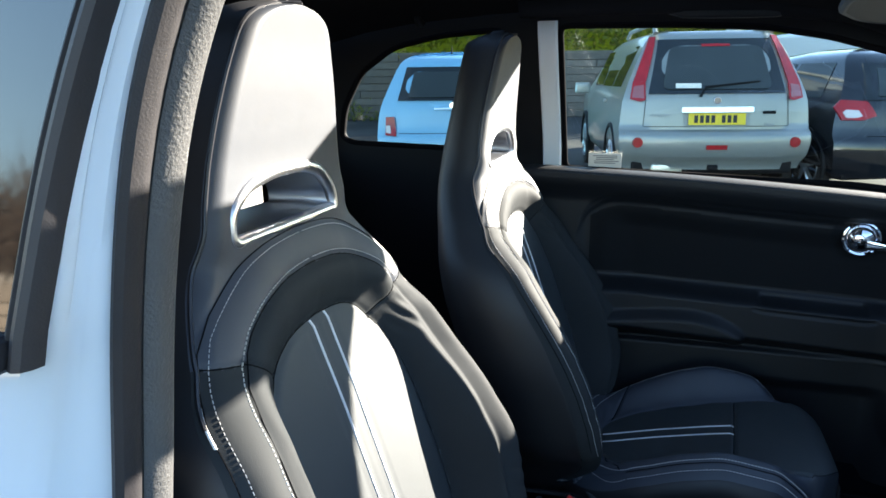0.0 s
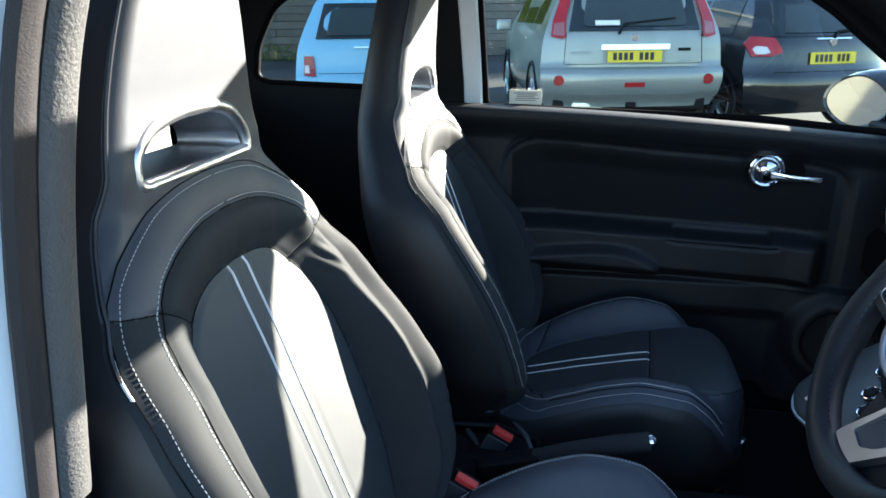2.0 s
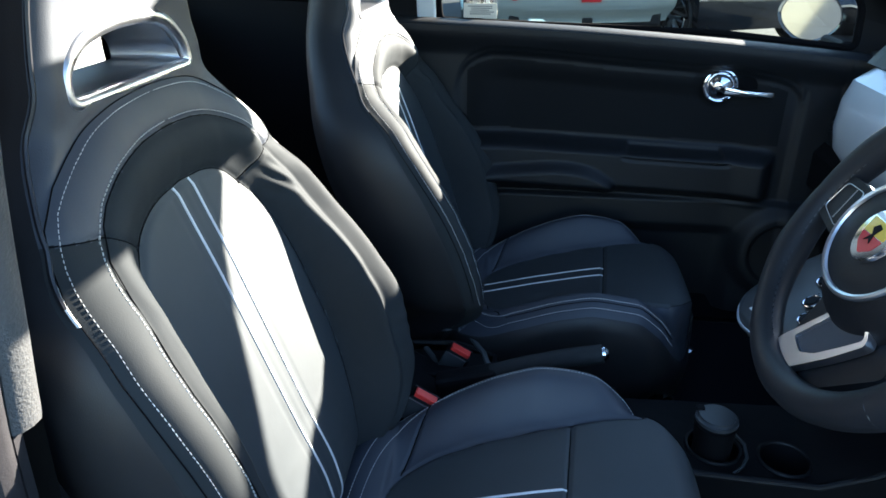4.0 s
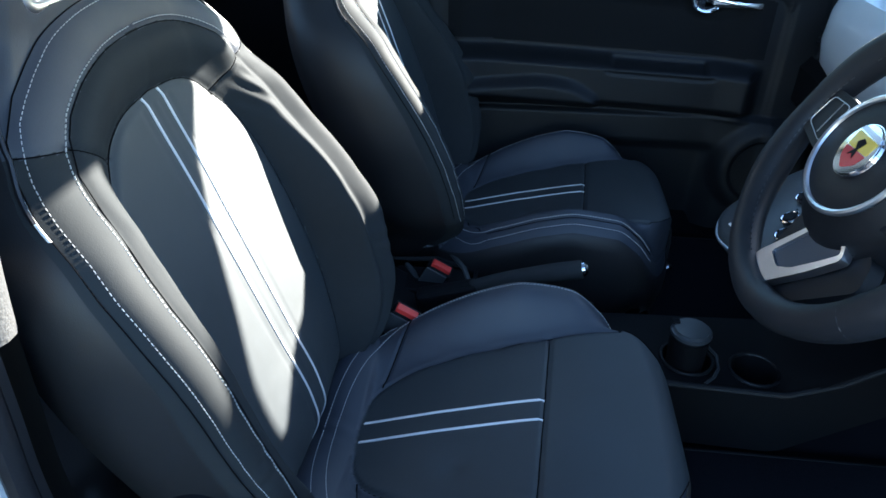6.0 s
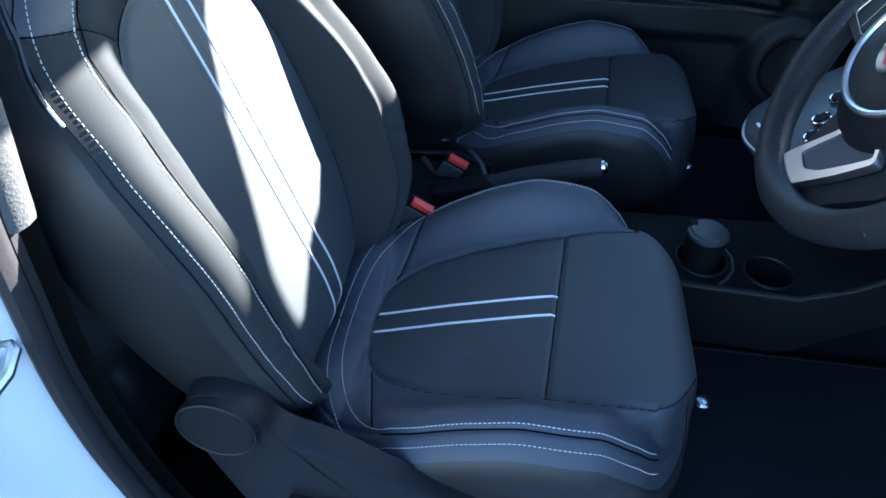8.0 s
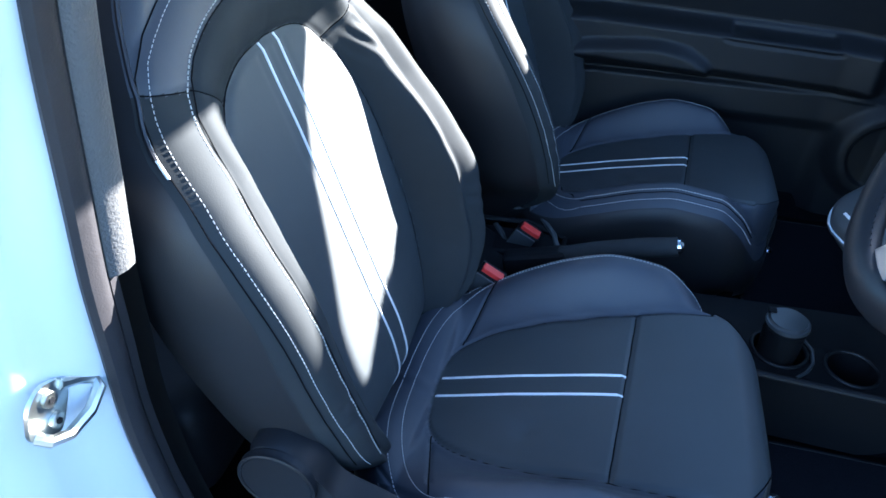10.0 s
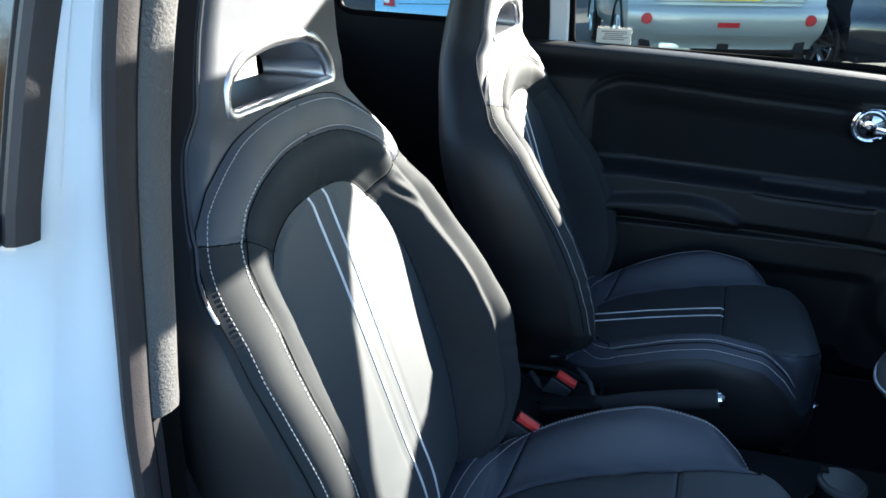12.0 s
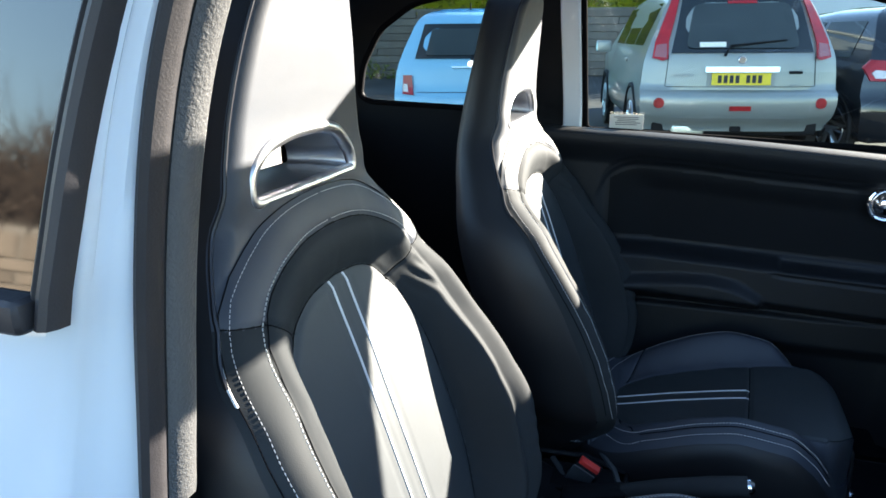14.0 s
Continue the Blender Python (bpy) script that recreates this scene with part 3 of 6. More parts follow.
    for k, (drop, out) in enumerate([(0.0, 0.0), (0.004, 0.004), (0.03, 0.008), (0.07, 0.006), (0.11, 0.0), (0.16, -0.012), (0.20, -0.03)]):
        row = []
        for x, y in loop:
            z = float(cushion_top(min(x, 0.2115), y))
            f = 1 + out / 0.26
            tip = float(smooth((x - 0.05) / 0.15))
            row.append((float(nose(x)) + out * tip * (1 if out > 0 else 2.2), y * (f if out > 0 else 1 + out / 0.26 * (1 + 2.5 * tip)), z - drop * (1 if drop < 0.05 else 1) if drop < 0.05 else min(z - drop * 0.8, max(0.30, 0.46 - drop))))
        rows.append(row)
    part("cushion_skirt", loft(rows), LEATHER_SIDE, seat, "plain black leather skirt", shade=True, angle=1.2)
    bs = mesh_object("stitching", SV, SF, THREAD, seat, "white contrast stitching", shade=False)
    bs["kind"] = "stuff"
    back_parts.add(bs)
    SV, SF = [], []
    # stitches of the cushion
    for s in (-1, 1):
        sew([on_cushion(x, s * (float(QE(x)) - 0.033), 0.0004) for x in np.linspace(0.135, -0.19, 90)])
        sew([on_cushion(x, s * (float(QE(x)) - 0.013), 0.0004) for x in np.linspace(0.140, -0.20, 90)])
        sew([on_cushion(-0.19 - 0.105 * math.sin(q), s * (0.222 * math.cos(q)), 0.0004) for q in np.linspace(0, math.pi / 2, 40)])
        sew([on_cushion(-0.20 - 0.114 * math.sin(q), s * (0.240 * math.cos(q)), 0.0004) for q in np.linspace(0, math.pi / 2, 40)])
    ob = mesh_object("stitching", SV, SF, THREAD, seat, "white contrast stitching", shade=False)
    ob["kind"] = "stuff"
    # crease shade of the cushion's seams, put in as the same dark tubes
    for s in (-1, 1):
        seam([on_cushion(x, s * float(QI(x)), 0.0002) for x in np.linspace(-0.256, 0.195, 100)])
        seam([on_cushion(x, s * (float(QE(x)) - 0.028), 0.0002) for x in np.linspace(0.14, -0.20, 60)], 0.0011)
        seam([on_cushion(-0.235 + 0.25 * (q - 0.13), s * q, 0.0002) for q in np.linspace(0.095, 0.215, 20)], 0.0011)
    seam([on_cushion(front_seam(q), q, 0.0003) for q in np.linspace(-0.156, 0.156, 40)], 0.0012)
    # white stripes of the cushion
    for s in (-1, 1):
        pts = [on_cushion(x, s * 0.0185, 0.0) for x in np.linspace(-0.262, front_seam(s * 0.0185) - 0.002, 40)]
        bm = loft([[p + Vector((0, -0.0024, 0)) - n * 0.001, p + Vector((0, -0.0014, 0)) + n * 0.0016, p + Vector((0, 0.0014, 0)) + n * 0.0016, p + Vector((0, 0.0024, 0)) - n * 0.001] for p, n in pts])
        part("stripe", bm, STRIPE, seat, "raised white stripe", shade=True)
    # base and rails
    part("seat_base", box(-0.08, 0, 0.295, 0.46, 0.42, 0.09, 0.02), PLASTIC_DARK, seat)
    for s in (-1, 1):
        part("rail", box(-0.06, s * 0.17, 0.253, 0.52, 0.03, 0.018, 0.004), STEEL, seat, "steel seat rail")
    for c in seat.children:
        if c not in back_parts:
            c["zone"] = "lower"
    return seat


SEAT_STEP = Vector((0.10, 0.70, 0.0))
passenger_seat = build_seat()
passenger_seat.location = SEAT_STEP
OUTER_WEAR[0] = 0.36
driver_seat = build_seat()
for c in passenger_seat.children:      # its cushion is slid back and tips forward
    if "zone" in c:
        c.matrix_basis = Matrix.Translation((-0.132, 0, 0.476)) @ pose(0, 0, 0, 0, 4.0, 0) @ Matrix.Diagonal((1, 0.90, 1, 1)) @ Matrix.Translation((0.130, 0, -0.47)) @ c.matrix_basis
tagged(driver_seat, "black leather driver's sports seat with white stitching")
tagged(passenger_seat, "black leather passenger sports seat with white stitching")


def side_cover():
    """The moulded recliner cover on the outer side of the driver's seat."""
    outline = rounded([(-0.392, 0.596), (-0.360, 0.606), (-0.320, 0.580), (-0.300, 0.540), (-0.240, 0.520), (-0.17, 0.475), (-0.06, 0.430), (0.10, 0.415), (0.13, 0.36), (0.10, 0.31), (-0.25, 0.31), (-0.35, 0.37), (-0.402, 0.53)], 0.03, 4)
    cu, cv = -0.20, 0.43
    bm = loft([[(cu + (u - cu) * k, y, cv + (v - cv) * k) for u, v in outline] for k, y in [(1.0, -0.262), (1.0, -0.288), (0.985, -0.296), (0.95, -0.300), (0.6, -0.301), (0.01, -0.301)]], close_u=True)
    cover = part("side_cover", bm, PLASTIC, driver_seat, "moulded black plastic recliner cover", shade=True, angle=0.5)
    part("recliner_cap", disc(0.046, 0.043, 0.012, pose(-0.358, -0.302, 0.556, 90, 0, 0), 48, 0.003), PLASTIC, cover, "round black cap")
    part("cap_ring", tube([(-0.358 + 0.043 * math.cos(q), -0.307, 0.556 + 0.043 * math.sin(q)) for q in np.linspace(0, math.tau, 40, endpoint=False)], 0.0025, 6, closed=True), PLASTIC, cover)
    part("height_lever", box(-0.20, -0.306, 0.40, 0.20, 0.02, 0.035, 0.008, 3, pose(0, 0, 0, 0, 12, 0)), PLASTIC, cover)


side_cover()
TAG_Z0, TAG_Z1 = 0.888, 0.915
# white fabric tag sewn into the outer seam of the driver's backrest
tag = [on_front(-float(SA(z)), z, 0.0025)[0] for z in np.linspace(TAG_Z0, TAG_Z1, 8)]
part("airbag_tag", loft([[p + Vector((0.0, 0.0005, 0)), p + Vector((0.0, -0.001, 0)), p + Vector((-0.002, -0.002, 0.0))] for p in tag]), PAPER, driver_seat, "small white woven tag in the seam", shade=True)


# ---- the car round the seats ----
MID = 0.35                      # the car's middle line
FLOOR_Z = 0.225
car = thing("three_door_hatchback", "open cabin of a small pale blue three-door car with black trim", "car", at=(0, 0, 0))


# floor pan with tunnel
bm = loft([[(x, -0.36, 0.29), (x, -0.31, 0.285), (x, -0.29, FLOOR_Z), (x, 0.22, FLOOR_Z), (x, 0.25, 0.30), (x, 0.45, 0.30), (x, 0.48, FLOOR_Z), (x, 0.99, FLOOR_Z), (x, 1.01, 0.285), (x, 1.06, 0.29)] for x in np.linspace(-1.0, 0.80, 10)])
part("floor_pan", bm, CARPET, car, "black carpeted car floor", shade=True, angle=0.5)
part("firewall", box(0.90, MID, 0.50, 0.06, 1.42, 0.60, 0.02), CARPET, car)

ROOF_Z = spline([(-1.0, 1.33), (-0.7, 1.39), (-0.35, 1.41), (0.0, 1.40), (0.20, 1.375), (0.36, 1.335)])


def roof_row(x, dz):
    z = float(ROOF_Z(x)) + dz
    return [(x, MID + u, z - 0.012 * (u / 0.4) ** 2 - 0.03 * max(0, abs(u) - 0.45) / 0.15) for u in np.linspace(-0.58, 0.58, 30)]


ROOF_X0, ROOF_X1 = -1.0, 0.36
GLASS_X0, GLASS_X1, GLASS_Y = -0.62, 0.16, 0.405


def open_roof(bm):
    """Cuts the opening of the glass roof."""
    bmesh.ops.delete(bm, geom=[f for f in bm.faces if GLASS_X0 < f.calc_center_median().x < GLASS_X1 and abs(f.calc_center_median().y - MID) < GLASS_Y], context="FACES")
    return bm


roof_xs = sorted([*np.linspace(ROOF_X0, ROOF_X1, 14), GLASS_X0, GLASS_X1])
part("headliner", open_roof(loft([roof_row(x, 0) for x in roof_xs])), HEADLINER, car, "black fabric headliner", shade=True)
part("roof", open_roof(loft([roof_row(x, 0.035) for x in roof_xs])), BLUE, car, "pale blue painted roof", shade=True)
pane = part("roof_glass", loft([roof_row(x, 0.030)[3:27] for x in np.linspace(GLASS_X0 - 0.02, GLASS_X1 + 0.02, 8)]), ROOF_GLASS, car, "dark tinted fixed glass roof panel", shade=True)
pane.visible_shadow = False

# side wall of the passenger side, with its quarter window and door opening
QWIN = rounded([(-0.935, 1.055), (-0.912, 1.135), (-0.845, 1.228), (-0.74, 1.291), (-0.61, 1.315), (-0.50, 1.322), (-0.455, 1.322), (-0.455, 1.025), (-0.62, 1.030), (-0.90, 1.040)], 0.03, 4)
DWIN = rounded([(-0.312, 0.984), (-0.320, 1.328), (-0.06, 1.322), (0.12, 1.312), (0.25, 1.288), (0.376, 1.252), (0.46, 1.20), (0.535, 1.142), (0.615, 1.082), (0.662, 1.020), (0.668, 0.930), (0.35, 0.962)], 0.02, 3)


def wall_side(u, v, w):
    lean = 0.10 * float(smooth((v - 0.95) / 0.45))
    return (u, 1.055 - lean + w, v)


outer = [(-1.15, 0.25), (-1.15, 1.20), (-1.02, 1.345), (-0.6, 1.375), (-0.1, 1.372), (0.22, 1.345), (0.40, 1.32), (0.56, 1.24), (0.72, 1.10), (0.86, 0.94), (0.86, 0.25)]
part("side_wall", plate(outer, [QWIN, DWIN], 0.03, wall_side), PLASTIC_DARK, car, "black inner side trim", shade=False)
part("outer_skin", plate(outer, [[(-0.68 + (u + 0.68) * 1.08, 1.17 + (v - 1.17) * 1.10) for u, v in QWIN], [(u + (0.07 if u > 0.2 else 0.02 if u > -0.1 else -0.01), v + (0.02 if v > 1.2 else -0.03 if v < 1.0 else 0)) for u, v in DWIN]], 0.01, lambda u, v, w: tuple(Vector(wall_side(u, v, w)) + Vector((0, 0.036, 0)))), BLUE, car, "pale blue outer panel")
for name, loop, mat in (("quarter_glass", QWIN, TINT_GLASS), ("door_glass", DWIN, GLASS)):
    g = part(name, plate(loop, [], 0.003, lambda u, v, w: tuple(Vector(wall_side(u, v, w)) + Vector((0, 0.03, 0)))), mat, car, "clear side window pane")
    g.visible_shadow = False
for name, loop in (("quarter_frame", QWIN), ("door_frame_seal", DWIN)):
    part(name, tube([Vector(wall_side(u, v, 0)) + Vector((0, 0.004, 0)) for u, v in loop], 0.008, 8, closed=True), FELT, car, "black rubber window seal", shade=True)
# pale pillar between the passenger windows
part("pillar_panel", loft([[Vector(wall_side(x - 0.016, z, -0.010)), Vector(wall_side(x - 0.012, z, -0.016)), Vector(wall_side(x + 0.026, z, -0.016)), Vector(wall_side(x + 0.031, z, -0.010))] for x, z in [(-0.350, 0.955), (-0.350, 1.05), (-0.352, 1.15), (-0.354, 1.25), (-0.355, 1.315), (-0.355, 1.338)]]), WHITE_DASH, car, "pale painted pillar strip", shade=True)
# coat hook and grab handle on the passenger roof rail
part("grab_handle", tube([(-0.088, 0.930, 1.364), (-0.078, 0.900, 1.350), (-0.05, 0.892, 1.341), (0.0, 0.890, 1.338), (0.08, 0.890, 1.336), (0.13, 0.892, 1.336), (0.155, 0.900, 1.342), (0.165, 0.930, 1.354)], 0.0115, 10), PLASTIC, car, "black grab handle", shade=True)
part("coat_hook", disc(0.012, 0.008, 0.03, pose(-0.648, 0.90, 1.345, 60, 0, 0), 20, 0.002), PLASTIC, car, "small black coat hook")

# folded sun visor of the passenger
VISOR = material("visor_vinyl", (0.20, 0.19, 0.155), 0.6, var=0.12, scale=40, bump=0.4, bump_scale=600)
VISOR_LOOP = rounded([(0.182, 0.40), (0.184, 0.50), (0.192, 0.57), (0.215, 0.71), (0.26, 0.82), (0.30, 0.87), (0.345, 0.88), (0.35, 0.42)], 0.03, 4)


def visor_point(u, v, w):
    return (u, v, 1.318 - 0.09 * (u - 0.18) + w)


visor = part("sun_visor", plate(VISOR_LOOP, [], 0.014, visor_point), VISOR, car, "pale grey-beige folded sun visor", shade=True, angle=0.5)
part("visor_rim", tube([visor_point(u, v, 0.007) for u, v in VISOR_LOOP], 0.009, 8, closed=True), LID, visor, "dark grey rolled edge", shade=True)

# rear of the cabin
bm = plate([(-0.31, 0.25), (-0.31, 1.20), (-0.22, 1.34), (0.92, 1.34), (1.01, 1.20), (1.01, 0.25)], [rounded([(-0.15, 1.02), (-0.10, 1.27), (0.80, 1.27), (0.85, 1.02)], 0.05)], 0.03, lambda u, v, w: (-1.12 + w + 0.12 * float(smooth((v - 1.0) / 0.4)), u, v))
part("rear_panel", bm, PLASTIC_DARK, car)
bench = thing("rear_bench", "black leather rear bench behind the front seats", "car seat")
part("bench_back", box(-0.96, MID, 0.72, 0.14, 1.16, 0.62, 0.05, 4, pose(0, 0, 0, 0, -14, 0)), LEATHER_SIDE, bench, shade=True)
part("bench_cushion", box(-0.74, MID, 0.42, 0.44, 1.16, 0.18, 0.05, 4), LEATHER_SIDE, bench, shade=True)

# windscreen surround
for s, yy in ((1, 1.0), (-1, -0.30)):
    inn = -s
    line = [(0.93, yy + s * 0.02, 0.90), (0.80, yy + s * 0.01, 1.02), (0.68, yy - s * 0.01, 1.13), (0.55, yy - s * 0.04, 1.23), (0.42, yy - s * 0.07, 1.305), (0.28, yy - s * 0.09, 1.345), (0.10, yy - s * 0.10, 1.36), (-0.10, yy - s * 0.105, 1.368), (-0.40, yy - s * 0.105, 1.37)]
    part("roof_rail", tube(line, [0.062, 0.062, 0.060, 0.055, 0.048, 0.036, 0.030, 0.028, 0.028], 12), HEADLINER, car, "black trimmed windscreen pillar and roof rail", shade=True)
part("windscreen_header", box(0.375, MID, 1.350, 0.09, 1.16, 0.034, 0.015, 3), HEADLINER, car)

# driver's side: sill, pillar, seals
XE = spline([(0.25, -0.395), (0.33, -0.405), (0.43, -0.440), (0.49, -0.455), (0.58, -0.470), (0.67, -0.475), (0.77, -0.469), (0.83, -0.465), (0.93, -0.452), (1.05, -0.435), (1.165, -0.409), (1.26, -0.371), (1.32, -0.331), (1.355, -0.287)])


OUT_Y = spline([(0.20, -0.47), (0.50, -0.480), (0.65, -0.475), (0.80, -0.455), (0.90, -0.432), (1.0, -0.411), (1.05, -0.405), (1.09, -0.397), (1.125, -0.391), (1.16, -0.385), (1.2, -0.379), (1.26, -0.373), (1.36, -0.368)])


def pillar_strip(name, section, mat, label, z0=0.26, z1=1.36, n=44, shade=True):
    """A strip that runs up the rear edge of the driver's door opening; section: forward offset and y, or a share between the outer skin and y."""
    rows = []
    for z in np.linspace(z0, z1, n):
        x = float(XE(z))
        o = float(OUT_Y(z))
        rows.append([(x + dx, y if not share else -0.356 + (o + 0.356) * share + y, z) for dx, y, share in (section(z) if callable(section) else section)])
    return part(name, loft(rows), mat, car, label, shade=shade, angle=0.7)


JAMB_LOW = [(-0.64, -0.008, 1.0), (-0.27, -0.008, 1.0), (-0.100, -0.004, 1.0), (-0.078, 0.006, 1.0), (-0.064, 0.019, 1.0), (-0.053, 0.020, 0.92), (-0.045, 0.014, 0.80), (-0.033, 0.009, 0.62), (-0.031, 0.007, 0.56), (-0.024, 0.004, 0.35), (-0.017, 0.002, 0.28), (-0.001, -0.354, 0)]
JAMB_HIGH = [(-0.64, 0.04, 1.0), (-0.27, 0.04, 1.0), (-0.060, 0.03, 1.0), (-0.042, 0.02, 1.0), (-0.024, 0.002, 1.0), (-0.019, 0.004, 0.94), (-0.016, 0.0, 0.80), (-0.013, 0.0, 0.60), (-0.014, 0.0, 0.52), (-0.009, 0.0, 0.34), (-0.004, 0.0, 0.26), (0.0, -0.354, 0)]


def jamb_section(z):
    """The broad shoulder of the lower jamb narrows into the pillar beside the quarter window."""
    k = [float(smooth((z - 1.020) / 0.02))] * 4 + [float(smooth((z - 0.90) / 0.20))] * 8
    return [tuple(lo + (hi - lo) * w for lo, hi in zip(l, h)) for l, h, w in zip(JAMB_LOW, JAMB_HIGH, k)]


pillar_strip("door_jamb", jamb_section, BLUE, "glossy pale blue door jamb", n=90)
pillar_strip("door_seal", [(-0.004, -0.357, 0), (0.003, -0.361, 0), (0.009, -0.358, 0), (0.012, -0.350, 0), (0.011, -0.341, 0), (0.007, -0.337, 0)], RUBBER, "black rubber door seal")
pillar_strip("pillar_trim", [(0.007, -0.338, 0), (0.011, -0.339, 0), (0.016, -0.335, 0), (0.019, -0.326, 0), (0.019, -0.316, 0), (0.014, -0.308, 0), (-0.01, -0.302, 0)], GRAIN_TRIM, "grained grey-black pillar trim", z0=0.84)
pillar_strip("lower_seal", [(0.006, -0.338, 0), (0.010, -0.338, 0), (0.008, -0.326, 0), (-0.004, -0.316, 0), (-0.02, -0.31, 0)], RUBBER, "black lower seal", z0=0.26, z1=0.84)
pillar_strip("inner_pillar", [(0.012, -0.307, 0), (-0.01, -0.298, 0), (-0.08, -0.285, 0), (-0.30, -0.295, 0), (-0.62, -0.31, 0)], PLASTIC_DARK, "black inner pillar trim")
# quarter window behind the jamb
rows = [[(float(XE(z)) + dx, float(OUT_Y(z)) + dy + 0.005 * (z - 1.10), z) for dx, dy in ((-0.62, 0.0), (-0.30, -0.002), (-0.034, -0.004))] for z in np.linspace(1.03, 1.34, 14)]
DARK_GLASS = material("dark_glass", (0.004, 0.005, 0.006), 0.004, 0, 0.0, 5, spec=0.8)
part("quarter_pane", loft(rows), DARK_GLASS, car, "dark glossy quarter window", shade=True)
rows = [[(float(XE(z)) + dx, float(OUT_Y(z)) + dy, z) for dx, dy in ((-0.042, 0.004), (-0.040, -0.005), (-0.037, -0.007), (-0.034, -0.004), (-0.031, -0.009), (-0.026, -0.011), (-0.020, -0.009), (-0.016, -0.002), (-0.015, 0.006))] for z in np.linspace(1.03, 1.34, 14)]
part("quarter_seal", loft(rows), RUBBER, car, "black quarter window seal", shade=True)
part("sill", loft([[(x, -0.44, 0.20), (x, -0.44, 0.30), (x, -0.42, 0.325), (x, -0.36, 0.33), (x, -0.34, 0.31), (x, -0.30, 0.29)] for x in np.linspace(-0.42, 0.85, 8)]), BLUE, car, "pale blue door sill", shade=True)

part("quarter_ledge", box(-0.60, -0.412, 1.040, 0.26, 0.03, 0.026, 0.009, 3), RUBBER, car, "black strip under the quarter window", shade=True)
# underbody and wheels that carry the car
part("underbody", box(-0.2, MID, 0.20, 2.3, 1.30, 0.05, 0.01), PLASTIC_DARK, car)
TYRE = material("tyre", (0.018, 0.018, 0.019), 0.8, 0, 0.2, 60, 0.4, 200)
for wx in (1.20, -1.20):
    for wy in (-0.33, 1.03):
        part("car_wheel", disc(0.29, 0.29, 0.18, pose(wx, wy, 0.29, 90, 0, 0), 40, 0.02), TYRE, car, "black tyre", shade=True, angle=0.5)
rows = []
for x, zt, k in [(0.93, 0.86, 1.0), (1.1, 0.85, 1.0), (1.3, 0.80, 0.98), (1.48, 0.70, 0.92), (1.56, 0.55, 0.84), (1.57, 0.30, 0.82)]:
    rows.append([(x, MID - 0.80 * k, 0.24), (x, MID - 0.80 * k, zt - 0.14), (x, MID - 0.72 * k, zt - 0.04), (x, MID - 0.40 * k, zt), (x, MID + 0.40 * k, zt), (x, MID + 0.72 * k, zt - 0.04), (x, MID + 0.80 * k, zt - 0.14), (x, MID + 0.80 * k, 0.24)])
part("bonnet", loft(rows), BLUE, car, "rounded pale blue bonnet and nose", shade=True, angle=0.9)
# striker on the jamb
striker = thing("door_striker", "zinc-plated door striker bolted to the blue jamb", "door latch")
SM = Matrix.Translation((-0.491, -0.402, 0.742)) @ Matrix(((0, 0, 1, 0), (1, 0, 0, 0), (0, 1, 0, 0), (0, 0, 0, 1))) @ pose(0, 0, 0, 0, 0, -28) @ Matrix.Diagonal((0.72, 0.72, 0.72, 1))
bm = plate(rounded([(-0.040, -0.030), (-0.046, 0.010), (-0.030, 0.034), (0.000, 0.036), (0.016, 0.018), (0.012, -0.030), (-0.010, -0.042)], 0.012), [], 0.006, lambda u, v, w: tuple(SM @ Vector((u, v, w))))
part("base_plate", bm, STEEL, striker, shade=True, angle=0.5)
part("loop", tube([SM @ Vector(p) for p in [(-0.030, -0.028, 0.004), (-0.022, -0.032, 0.018), (0.0, -0.030, 0.024), (0.030, -0.010, 0.026), (0.046, 0.014, 0.024), (0.048, 0.022, 0.014), (0.030, 0.026, 0.006), (0.0, 0.028, 0.004)]], 0.0055, 8), STEEL, striker, "bent steel latch loop", shade=True)
for u, v in ((-0.018, 0.016), (-0.004, -0.014)):
    bolt = part("bolt", disc(0.0105, 0.0105, 0.006, SM @ pose(u, v, 0.009), 24, 0.001), STEEL, striker)
    part("bolt_socket", disc(0.0045, 0.0045, 0.002, SM @ pose(u, v, 0.0125), 6), PLASTIC_DARK, bolt)

# ---- driver's door, standing open ahead of the opening ----
odoor = thing("door_2", "open pale blue driver's door with black inner panel", "door", kind="structure")
OD = pose(0.80, -0.44, 0, 0, 0, 245)
part("door_skin", box(0.52, -0.055, 0.62, 1.04, 0.03, 0.66, 0.02, 3), BLUE, odoor, "pale blue outer skin", shade=True, angle=0.5).matrix_world = OD
part("door_lining", box(0.52, -0.01, 0.62, 1.0, 0.07, 0.64, 0.03, 3), DOOR_TRIM, odoor, "black inner door panel", shade=True, angle=0.5).matrix_world = OD
part("window_frame", tube([OD @ Vector(p) for p in [(0.02, -0.05, 0.95), (0.20, -0.04, 1.12), (0.45, -0.02, 1.28), (0.70, 0.0, 1.34), (0.98, 0.0, 1.33), (1.03, -0.04, 0.95)]], 0.020, 8), RUBBER, odoor, "black window frame", shade=True)

